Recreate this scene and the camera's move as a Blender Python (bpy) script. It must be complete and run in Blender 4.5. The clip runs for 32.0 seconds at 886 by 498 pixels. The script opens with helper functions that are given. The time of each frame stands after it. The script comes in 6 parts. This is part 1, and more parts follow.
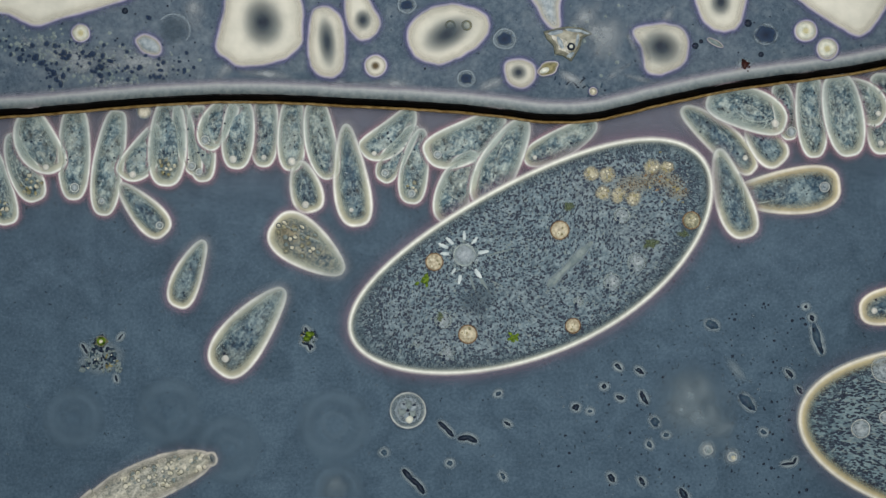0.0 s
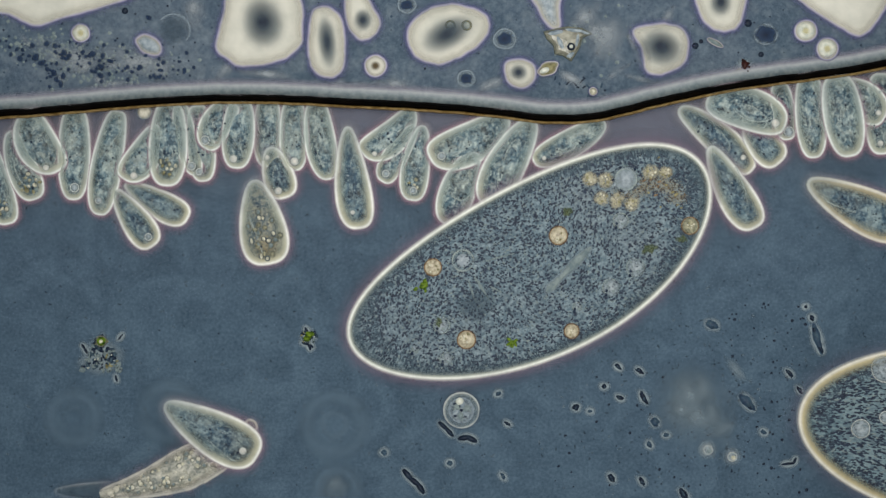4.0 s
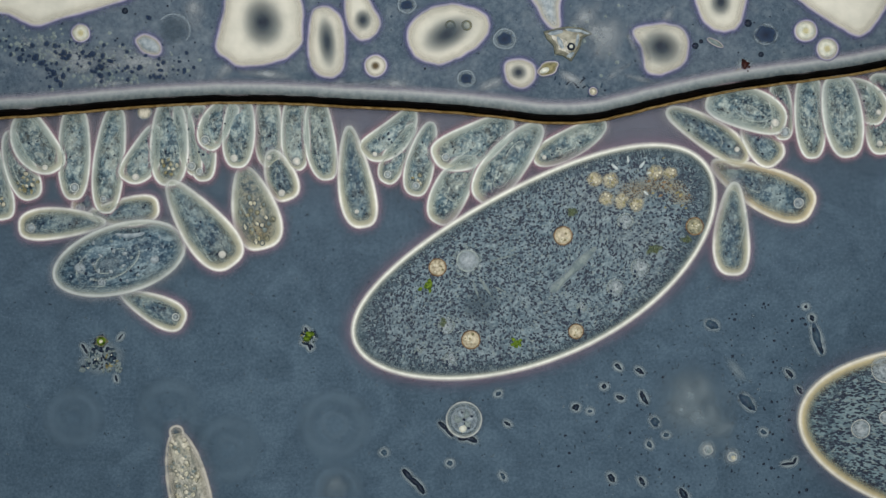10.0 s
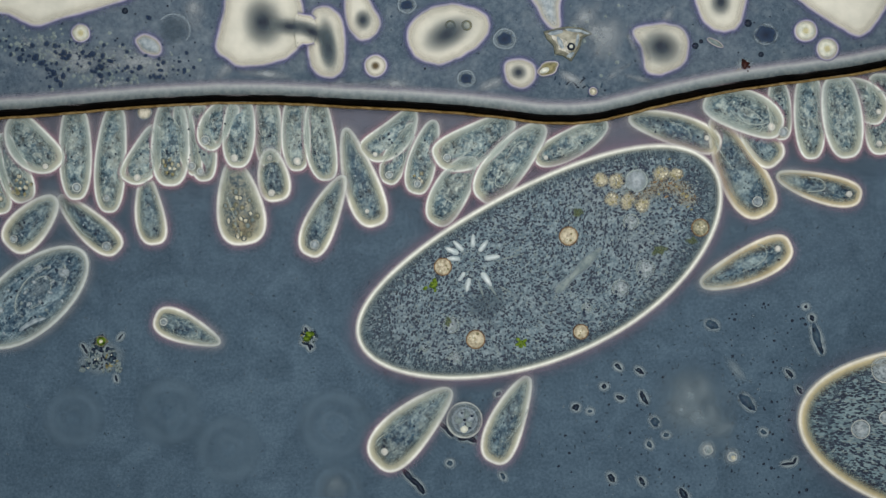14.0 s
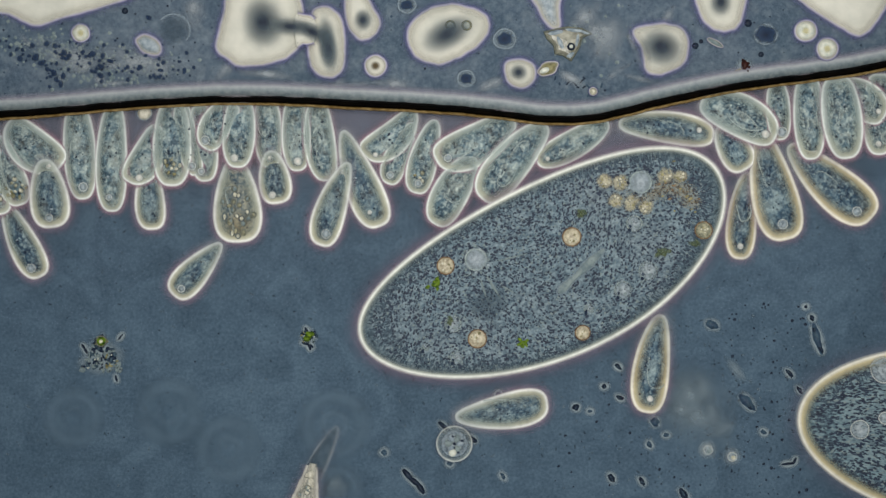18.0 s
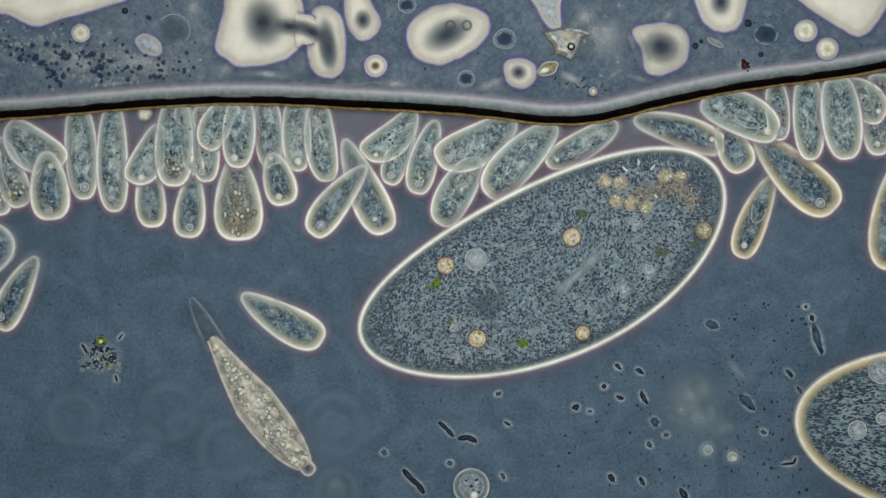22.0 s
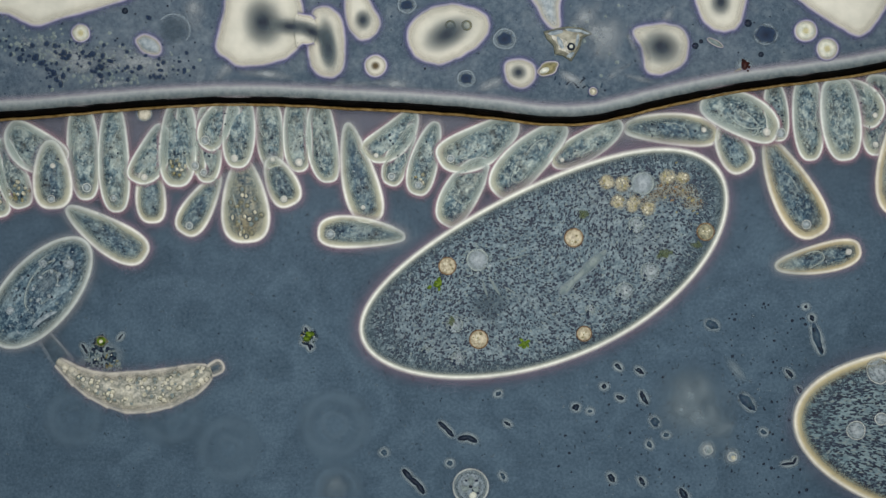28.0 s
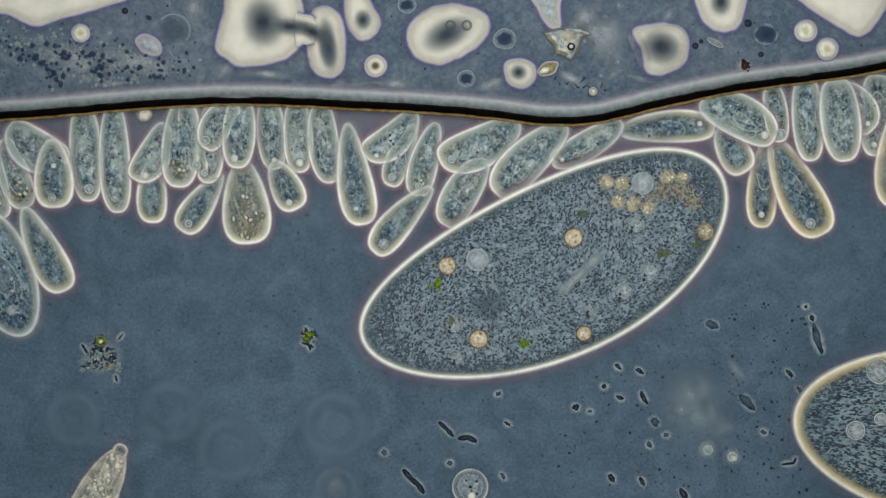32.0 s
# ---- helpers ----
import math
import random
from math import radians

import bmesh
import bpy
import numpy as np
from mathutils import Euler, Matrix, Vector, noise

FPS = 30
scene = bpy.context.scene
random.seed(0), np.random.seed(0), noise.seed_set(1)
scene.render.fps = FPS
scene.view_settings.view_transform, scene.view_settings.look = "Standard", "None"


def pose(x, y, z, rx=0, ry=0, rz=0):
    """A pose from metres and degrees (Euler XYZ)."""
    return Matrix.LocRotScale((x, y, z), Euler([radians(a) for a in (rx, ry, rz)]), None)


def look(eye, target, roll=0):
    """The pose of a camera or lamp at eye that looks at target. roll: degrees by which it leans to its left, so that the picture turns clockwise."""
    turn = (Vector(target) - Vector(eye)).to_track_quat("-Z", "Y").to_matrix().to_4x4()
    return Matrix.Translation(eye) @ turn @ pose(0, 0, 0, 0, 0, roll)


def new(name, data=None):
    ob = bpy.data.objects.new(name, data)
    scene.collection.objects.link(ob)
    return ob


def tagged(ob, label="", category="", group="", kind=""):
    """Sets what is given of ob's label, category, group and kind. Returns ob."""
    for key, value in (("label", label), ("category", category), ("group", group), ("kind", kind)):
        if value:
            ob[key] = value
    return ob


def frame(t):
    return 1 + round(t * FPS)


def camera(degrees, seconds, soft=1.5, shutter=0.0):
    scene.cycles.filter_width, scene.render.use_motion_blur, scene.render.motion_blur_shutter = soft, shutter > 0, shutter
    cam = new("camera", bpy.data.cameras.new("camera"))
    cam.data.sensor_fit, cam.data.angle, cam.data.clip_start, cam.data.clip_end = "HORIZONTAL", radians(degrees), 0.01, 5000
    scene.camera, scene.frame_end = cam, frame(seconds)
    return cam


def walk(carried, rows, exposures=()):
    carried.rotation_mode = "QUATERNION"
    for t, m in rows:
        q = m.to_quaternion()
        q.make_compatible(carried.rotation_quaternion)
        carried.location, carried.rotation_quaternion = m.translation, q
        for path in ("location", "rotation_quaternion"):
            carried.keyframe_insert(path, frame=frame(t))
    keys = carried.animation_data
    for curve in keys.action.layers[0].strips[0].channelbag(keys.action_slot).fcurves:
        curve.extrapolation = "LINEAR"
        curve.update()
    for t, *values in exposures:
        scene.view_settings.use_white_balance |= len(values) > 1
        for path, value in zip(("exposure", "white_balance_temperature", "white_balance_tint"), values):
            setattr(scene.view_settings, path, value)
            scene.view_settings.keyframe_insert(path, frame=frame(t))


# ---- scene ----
# Scale of the model: 1 metre stands for 0.1 millimetre of the wet mount (one cell is a few metres long).
# One shared grid lays out the plan: UNIT grid steps to the metre, (784, 441) at the origin.
HEIGHT = 16.0
UNIT = 280.0
cam = camera(2 * math.degrees(math.atan(2.8 / HEIGHT)), 32.0, soft=1.45)
walk(cam, [(0.0, pose(0, 0, HEIGHT)), (32.0, pose(0, 0, HEIGHT))])

# ---- light: a lamp added above the slide imitates the even, shadowless field of the microscope lamp ----
world = bpy.data.worlds.new("field_light")
scene.world = world
world.use_nodes = True
world.node_tree.nodes["Background"].inputs[0].default_value = (0.93, 0.97, 1.0, 1)
world.node_tree.nodes["Background"].inputs[1].default_value = 0.42
# Added overhead; a microscope's own lamp shines from under the slide.
lamp = bpy.data.lights.new("overhead_lamp", "SPOT")
lamp.energy, lamp.spot_size, lamp.spot_blend, lamp.shadow_soft_size, lamp.color = 10400, radians(46), 1.0, 4.0, (1.0, 0.97, 0.92)
new("overhead_lamp", lamp).matrix_world = look((0.5, 1.2, 18), (0.4, 1.1, 0))
scene.view_settings.exposure = 0.0


# ---- materials ----
def rgb(r, g, b):
    return tuple((c / 255 / 12.92) if c < 10.3 else ((c / 255 + 0.055) / 1.055) ** 2.4 for c in (r, g, b)) + (1,)


class Nodes:
    """A small helper that builds one node material."""

    def __init__(self, name):
        self.mat = bpy.data.materials.new(name)
        self.mat.use_nodes = True
        self.tree = self.mat.node_tree
        self.tree.nodes.clear()
        self.out = self.add("ShaderNodeOutputMaterial")

    def add(self, kind, **values):
        node = self.tree.nodes.new(kind)
        for key, value in values.items():
            node.inputs[key.replace("_", " ")].default_value = value
        return node

    def link(self, a, b):
        self.tree.links.new(a, b)

    def place(self):
        """Object space, shifted by a different amount on every object."""
        co, info = self.add("ShaderNodeTexCoord"), self.add("ShaderNodeObjectInfo")
        mul = self.add("ShaderNodeVectorMath")
        mul.operation = "MULTIPLY_ADD"
        com = self.add("ShaderNodeCombineXYZ")
        for i in range(3):
            self.link(info.outputs["Random"], com.inputs[i])
        self.link(com.outputs[0], mul.inputs[0])
        mul.inputs[1].default_value = (37.0, 23.0, 11.0)
        self.link(co.outputs["Object"], mul.inputs[2])
        return mul.outputs[0]

    def noise(self, where, scale, detail=3.0, rough=0.55, squash=None):
        if squash:
            m = self.add("ShaderNodeVectorMath")
            m.operation = "MULTIPLY"
            m.inputs[1].default_value = squash
            self.link(where, m.inputs[0])
            where = m.outputs[0]
        n = self.add("ShaderNodeTexNoise", Scale=scale, Detail=detail, Roughness=rough)
        self.link(where, n.inputs["Vector"])
        return n.outputs["Fac"]

    def ramp(self, fac, *stops):
        r = self.add("ShaderNodeValToRGB")
        el = r.color_ramp.elements
        while len(el) < len(stops):
            el.new(0.5)
        for e, (p, c) in zip(el, stops):
            e.position, e.color = p, c
        self.link(fac, r.inputs[0])
        return r.outputs[0]

    def mix(self, fac, a, b, mode="MIX"):
        m = self.add("ShaderNodeMix")
        m.data_type, m.blend_type = "RGBA", mode
        for sock, value in ((m.inputs[0], fac), (m.inputs[6], a), (m.inputs[7], b)):
            if isinstance(value, (int, float, tuple)):
                sock.default_value = value
            else:
                self.link(value, sock)
        return m.outputs[2]

    def lip(self):
        a = self.add("ShaderNodeAttribute")
        a.attribute_name = "lip"
        return a.outputs["Fac"]

    def math(self, op, a, b):
        m = self.add("ShaderNodeMath")
        m.operation = op
        for sock, value in zip(m.inputs, (a, b)):
            if isinstance(value, (int, float)):
                sock.default_value = value
            else:
                self.link(value, sock)
        return m.outputs[0]

    def finish(self, colour, rough=0.6, gloss=0.2, bump=None, strength=0.3, dist=0.01, alpha=None):
        p = self.add("ShaderNodeBsdfPrincipled", Roughness=rough)
        p.inputs["Specular IOR Level"].default_value = gloss
        if isinstance(colour, tuple):
            p.inputs["Base Color"].default_value = colour
        else:
            self.link(colour, p.inputs["Base Color"])
        if bump is not None:
            b = self.add("ShaderNodeBump", Strength=strength, Distance=dist)
            self.link(bump, b.inputs["Height"])
            self.link(b.outputs[0], p.inputs["Normal"])
        shader = p.outputs[0]
        if alpha is not None:
            mix, clear = self.add("ShaderNodeMixShader"), self.add("ShaderNodeBsdfTransparent")
            if isinstance(alpha, float):
                mix.inputs[0].default_value = alpha
            else:
                self.link(alpha, mix.inputs[0])
            self.link(clear.outputs[0], mix.inputs[1])
            self.link(shader, mix.inputs[2])
            shader = mix.outputs[0]
        self.link(shader, self.out.inputs[0])
        return self.mat


def grey(v):
    return (v, v, v, 1)


def water_material():
    n = Nodes("slide_water")
    co = n.add("ShaderNodeTexCoord").outputs["Object"]
    big = n.ramp(n.noise(co, 0.9, 5), (0.3, rgb(53, 76, 92)), (0.7, rgb(71, 94, 111)))
    swirl = n.add("ShaderNodeTexNoise", Scale=2.6, Detail=4.0, Roughness=0.55, Distortion=1.4)
    n.link(co, swirl.inputs["Vector"])
    ghosts = n.ramp(swirl.outputs["Fac"], (0.36, rgb(36, 56, 70)), (0.5, rgb(63, 84, 101)), (0.62, rgb(88, 110, 126)))
    mottle = n.ramp(n.noise(co, 9, 3), (0.35, rgb(50, 70, 86)), (0.65, rgb(80, 102, 118)))
    grain = n.noise(co, 50, 4, 0.75)
    col = n.mix(0.42, big, ghosts)
    col = n.mix(0.28, col, mottle)
    col = n.mix(0.26, col, n.ramp(grain, (0.34, rgb(30, 46, 62)), (0.66, rgb(108, 124, 140))))
    return n.finish(col, 0.55, 0.05)


def film_material():
    """Lumpy slime: broad grey clouds, curdled clots, a fine grain."""
    n = Nodes("organic_film")
    co = n.add("ShaderNodeTexCoord").outputs["Object"]
    big = n.ramp(n.noise(co, 1.3, 5, 0.6), (0.36, rgb(62, 80, 96)), (0.5, rgb(79, 93, 109)), (0.64, rgb(100, 111, 123)))
    curd = n.add("ShaderNodeTexNoise", Scale=5.5, Detail=4.0, Roughness=0.6, Distortion=0.7)
    n.link(co, curd.inputs["Vector"])
    clots = n.ramp(curd.outputs["Fac"], (0.36, rgb(46, 68, 84)), (0.47, rgb(76, 92, 108)), (0.56, rgb(94, 107, 120)), (0.66, rgb(152, 162, 166)))
    beads = n.ramp(n.noise(co, 19, 3, 0.6), (0.34, rgb(38, 58, 76)), (0.5, rgb(72, 90, 104)), (0.66, rgb(122, 136, 144)))
    grain = n.noise(co, 42, 4, 0.75)
    col = n.mix(0.3, big, clots)
    col = n.mix(0.32, col, beads)
    col = n.mix(0.3, col, n.ramp(grain, (0.34, rgb(38, 54, 70)), (0.66, rgb(110, 126, 138))))
    return n.finish(col, 0.6, 0.08, curd.outputs["Fac"], 0.4, 0.03)


def cytoplasm(name, dark, mid, pale, alpha, scale=26.0, squash=None, tint=0.3):
    """Clumped plasm: broad dark clots, finer pale and dark grains."""
    n = Nodes(name)
    co = n.place()
    a = n.noise(co, scale, 3, 0.65, squash)
    b = n.noise(co, scale * 0.36, 3, 0.6, squash)
    soft = tuple(0.5 * p + 0.5 * q for p, q in zip(dark, mid))
    clots = n.ramp(b, (0.43, dark), (0.49, soft), (0.55, mid), (0.64, pale))
    grains = n.ramp(a, (0.41, dark), (0.47, mid), (0.53, mid), (0.61, pale))
    col = n.mix(0.45, clots, grains)
    grit = n.noise(co, scale * 2.2, 2, 0.6)
    col = n.mix(0.26, col, n.ramp(grit, (0.38, dark), (0.5, mid), (0.62, pale)))
    warm = n.noise(co, scale * 0.2, 3, 0.6)
    col = n.mix(n.ramp(warm, (0.48, grey(0)), (0.62, grey(tint))), col, rgb(186, 180, 148), "MIX")
    fleck = n.noise(co, scale * 1.5, 2, 0.5, squash)
    col = n.mix(n.ramp(fleck, (0.64, grey(0)), (0.7, grey(0.5))), col, pale)
    col = n.mix(n.ramp(fleck, (0.3, grey(0.8)), (0.37, grey(0))), col, dark)
    al = n.ramp(b, (0.3, grey(min(1, alpha + 0.2))), (0.7, grey(alpha - 0.15))) if alpha < 1 else None
    return n.finish(col, 0.5, 0.15, a, 0.35, 0.02, al)


def granular(name, dark, mid, pale, scale, squash=(0.7, 1.0, 1.0)):
    """Densely granular cytoplasm: dark and pale grains, a little streaky."""
    n = Nodes(name)
    co = n.place()
    a = n.noise(co, scale, 2, 0.75, squash)
    v = n.add("ShaderNodeTexVoronoi", Scale=scale * 0.8)
    n.link(co, v.inputs["Vector"])
    b = n.noise(co, 2.2, 3)
    col = n.ramp(a, (0.4, dark), (0.46, mid), (0.53, mid), (0.6, pale))
    spots = n.ramp(v.outputs["Distance"], (0.1, dark), (0.4, mid), (0.8, pale))
    col = n.mix(0.4, col, spots)
    col = n.mix(n.math("MULTIPLY", b, 0.3), col, mid)
    clump = n.noise(co, scale * 0.3, 3, 0.6, squash)
    col = n.mix(0.24, col, n.ramp(clump, (0.4, dark), (0.5, mid), (0.62, pale)))
    warm = n.noise(co, 1.1, 4, 0.6)
    col = n.mix(n.ramp(warm, (0.46, grey(0)), (0.62, grey(0.12))), col, rgb(146, 140, 136))
    return n.finish(col, 0.5, 0.2, a, 0.7, 0.02)


def lip_material(name, outer, crest, inner, strength=1.0, halo=1.0, low=0.72):
    """A soft translucent membrane with a halo of light painted outside it: clear at both borders, dense on its crest.
    lip runs from 0 (outside) to 1 (inside).
    """
    n = Nodes(name)
    lip = n.lip()
    co = n.place()
    wob, fine = n.noise(co, 7, 3), n.noise(co, 40, 3, 0.6)
    warm = tuple(0.6 * c + 0.4 * i for c, i in zip(crest, inner))
    deep = tuple(0.55 * i for i in inner[:3]) + (1,)
    col = n.ramp(lip, (0.3, outer), (0.37, crest), (0.44, crest), (0.54, warm), (0.72, inner), (1.0, deep))
    den = n.ramp(lip, (0.0, grey(0)), (0.16, grey(0.14 * halo)), (0.3, grey(0.42 * halo)), (0.37, grey(0.97)), (0.43, grey(0.94)), (0.5, grey(0.58)), (0.68, grey(0.34)), (1.0, grey(0)))
    den = n.mix(1.0, den, n.ramp(wob, (0.36, grey(low * strength)), (0.6, grey(strength))), "MULTIPLY")
    den = n.mix(0.35, den, n.ramp(fine, (0.3, grey(0.55)), (0.6, grey(1.0))), "MULTIPLY")
    return n.finish(col, 0.45, 0.2, fine, 0.25, 0.01, den)


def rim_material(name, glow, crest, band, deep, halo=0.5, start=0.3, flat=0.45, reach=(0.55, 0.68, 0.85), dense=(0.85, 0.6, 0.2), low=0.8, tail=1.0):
    """A cell's border with its halo of light painted in: a faint mauve glow outside, a bright crest, a cream band that
    sinks into the plasm.
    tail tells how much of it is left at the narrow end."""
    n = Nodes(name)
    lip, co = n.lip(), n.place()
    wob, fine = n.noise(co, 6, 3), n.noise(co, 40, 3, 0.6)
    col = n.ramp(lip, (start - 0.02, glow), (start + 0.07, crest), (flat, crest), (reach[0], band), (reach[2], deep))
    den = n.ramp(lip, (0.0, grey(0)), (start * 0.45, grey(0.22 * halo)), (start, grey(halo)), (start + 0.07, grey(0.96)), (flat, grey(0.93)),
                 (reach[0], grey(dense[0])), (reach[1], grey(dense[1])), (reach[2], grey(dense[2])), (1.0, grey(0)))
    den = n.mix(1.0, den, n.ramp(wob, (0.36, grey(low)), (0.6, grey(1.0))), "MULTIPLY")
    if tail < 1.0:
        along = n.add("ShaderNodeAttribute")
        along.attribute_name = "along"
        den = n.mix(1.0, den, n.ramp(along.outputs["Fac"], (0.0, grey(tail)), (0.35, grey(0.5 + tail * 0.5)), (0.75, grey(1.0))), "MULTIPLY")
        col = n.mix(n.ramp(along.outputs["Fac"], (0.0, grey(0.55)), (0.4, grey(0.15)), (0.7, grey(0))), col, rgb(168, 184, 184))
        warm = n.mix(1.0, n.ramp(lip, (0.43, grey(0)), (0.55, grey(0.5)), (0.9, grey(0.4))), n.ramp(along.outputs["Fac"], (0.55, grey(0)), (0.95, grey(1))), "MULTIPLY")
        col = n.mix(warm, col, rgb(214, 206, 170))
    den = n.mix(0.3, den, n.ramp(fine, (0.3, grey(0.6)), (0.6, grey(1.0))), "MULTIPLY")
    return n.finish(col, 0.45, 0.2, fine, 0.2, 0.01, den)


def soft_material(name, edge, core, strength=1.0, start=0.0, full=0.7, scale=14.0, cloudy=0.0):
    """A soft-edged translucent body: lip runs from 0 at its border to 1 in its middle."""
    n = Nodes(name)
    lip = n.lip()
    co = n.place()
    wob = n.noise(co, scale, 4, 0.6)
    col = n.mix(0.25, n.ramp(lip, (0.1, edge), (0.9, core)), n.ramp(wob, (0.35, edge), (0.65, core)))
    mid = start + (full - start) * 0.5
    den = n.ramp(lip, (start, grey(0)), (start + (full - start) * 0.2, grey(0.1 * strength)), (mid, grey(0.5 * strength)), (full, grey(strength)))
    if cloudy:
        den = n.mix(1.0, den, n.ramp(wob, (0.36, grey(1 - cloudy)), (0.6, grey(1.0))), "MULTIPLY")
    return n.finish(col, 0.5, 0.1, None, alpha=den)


def plain(name, a, b, scale=30.0, rough=0.5, gloss=0.3, alpha=None):
    n = Nodes(name)
    co = n.place()
    f = n.noise(co, scale, 4, 0.6)
    return n.finish(n.ramp(f, (0.35, a), (0.65, b)), rough, gloss, f, 0.3, 0.01, alpha)


def band_material():
    """The pale halo along the film's edge, painted as a band: whitish by the dark edge, grey beyond, a lilac line at
    its end.
    """
    n = Nodes("pale_halo_band")
    lip, co = n.lip(), n.add("ShaderNodeTexCoord").outputs["Object"]
    fine = n.noise(co, 30, 4, 0.65)
    col = n.ramp(lip, (0.0, rgb(30, 38, 36)), (0.14, rgb(68, 82, 86)), (0.34, rgb(122, 136, 140)), (0.56, rgb(184, 189, 192)), (0.72, rgb(160, 154, 170)), (1.0, rgb(116, 116, 140)))
    col = n.mix(0.22, col, n.ramp(fine, (0.35, rgb(96, 110, 120)), (0.65, rgb(190, 196, 194))))
    den = n.ramp(lip, (0.0, grey(0.95)), (0.36, grey(0.85)), (0.56, grey(0.76)), (0.7, grey(0.5)), (1.0, grey(0)))
    return n.finish(col, 0.5, 0.15, fine, 0.3, 0.01, den)


M_WATER = water_material()
M_FILM = film_material()
STREAK = (0.82, 1.0, 1.0)
M_CELL = cytoplasm("blue_grey_cytoplasm", rgb(14, 32, 52), rgb(70, 98, 116), rgb(168, 188, 188), 0.86, 24.0, STREAK, 0.1)
M_ROW = cytoplasm("clear_blue_grey_cytoplasm", rgb(4, 24, 44), rgb(98, 126, 138), rgb(208, 222, 214), 0.84, 24.0, STREAK, 0.14)
M_OCHRE = cytoplasm("ochre_cytoplasm", rgb(40, 62, 80), rgb(104, 118, 120), rgb(196, 192, 168), 0.84, 24.0, STREAK, 0.3)
M_OVAL = cytoplasm("pale_grained_cytoplasm", rgb(16, 40, 62), rgb(76, 104, 122), rgb(170, 192, 198), 0.88, 26.0, (0.5, 1.0, 1.0), 0.06)
M_GIANT = granular("granular_cytoplasm", rgb(12, 28, 46), rgb(91, 112, 124), rgb(146, 162, 166), 56.0)
M_GIANT_STREAKED = granular("streaked_granular_cytoplasm", rgb(34, 60, 76), rgb(94, 122, 132), rgb(136, 158, 160), 56.0, (0.34, 1.0, 1.0))
M_WORM = cytoplasm("grainy_buff_cytoplasm", rgb(92, 102, 102), rgb(168, 168, 156), rgb(238, 234, 218), 0.94, 30.0, (0.5, 1.0, 1.0), 0.2)
M_TAIL = cytoplasm("clear_tail_plasm", rgb(52, 70, 84), rgb(82, 100, 114), rgb(120, 136, 144), 0.42, 16.0, None, 0.0)
# Each cell's optical halo and bright edge are painted into these rim colours.
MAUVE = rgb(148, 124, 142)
M_RIM = rim_material("cream_pellicle_halo", MAUVE, rgb(240, 240, 232), rgb(190, 192, 176), rgb(120, 134, 126), 0.4, 0.33, 0.44, (0.53, 0.66, 0.82), (0.7, 0.42, 0.14), 0.75, 0.9)
M_RIM_DIM = rim_material("dull_pellicle_halo", rgb(166, 134, 148), rgb(236, 240, 234), rgb(188, 200, 192), rgb(148, 166, 160), 0.62, 0.34, 0.43, (0.52, 0.7, 0.88), (0.76, 0.5, 0.16), 0.8, 0.78)
M_RIM_FREE = rim_material("bright_pellicle_halo", MAUVE, rgb(244, 244, 236), rgb(202, 204, 184), rgb(126, 140, 132), 0.5, 0.335, 0.43, (0.53, 0.67, 0.82), (0.78, 0.55, 0.2), 0.75, 0.68)
M_RIM_GOLD = rim_material("golden_pellicle_halo", MAUVE, rgb(240, 234, 216), rgb(206, 190, 148), rgb(132, 130, 108), 0.4, 0.33, 0.44, (0.54, 0.68, 0.84), (0.78, 0.5, 0.18), 0.75, 0.7)
M_RIM_GIANT = rim_material("thick_cream_pellicle_halo", rgb(140, 118, 136), rgb(236, 238, 228), rgb(186, 192, 180), rgb(100, 116, 120), 0.4, 0.345, 0.46, (0.52, 0.6, 0.72), (0.7, 0.3, 0.08), 0.85)
M_RIM_GIANT_GOLD = rim_material("thick_golden_pellicle_halo", rgb(112, 112, 130), rgb(228, 224, 208), rgb(204, 190, 146), rgb(116, 118, 98), 0.36, 0.345, 0.44, (0.56, 0.72, 0.88), (0.8, 0.5, 0.15), 0.85)
# The lilac halo at the droplets' edges, painted as a soft rim.
M_RIM_FILM = rim_material("lilac_edge_halo", rgb(104, 104, 148), rgb(168, 164, 182), rgb(206, 202, 186), rgb(208, 205, 192), 0.62, 0.3, 0.38, (0.5, 0.7, 0.9), (0.6, 0.35, 0.12), 0.65)
M_BAND = band_material()
M_EDGE = plain("dark_film_edge", rgb(2, 2, 2), rgb(12, 8, 5), 10, 0.8, 0.02)
M_FRINGE = plain("brown_fringe", rgb(104, 80, 36), rgb(158, 134, 86), 24, 0.6, 0.1, 0.8)
M_DROP = plain("cream_droplet", rgb(192, 192, 180), rgb(212, 210, 197), 5, 0.5, 0.2)
# Optical darkening in the middle of the droplets, painted as soft colour.
M_CORE = soft_material("dark_droplet_shading", rgb(100, 118, 124), rgb(6, 16, 40), 1.0, 0.0, 0.9, 6)
M_CORE_WARM = soft_material("brown_droplet_shading", rgb(120, 104, 72), rgb(52, 40, 24), 0.95, 0.02, 0.7, 10)
# Pale halo of light round small debris, painted as a soft disc.
M_HALO = soft_material("pale_debris_halo", rgb(112, 130, 142), rgb(160, 174, 178), 0.82, 0.0, 0.6, 12, 0.3)
M_CLOUD = soft_material("grainy_pale_vacuole", rgb(122, 138, 146), rgb(178, 188, 192), 0.8, 0.0, 0.36, 40, 0.55)
M_BUBBLE = soft_material("milky_vacuole", rgb(122, 138, 146), rgb(172, 182, 188), 0.85, 0.0, 0.3, 44, 0.3)
M_LUMP = soft_material("cream_food_lump", rgb(154, 150, 128), rgb(216, 208, 180), 0.6, 0.0, 0.3, 36, 0.6)
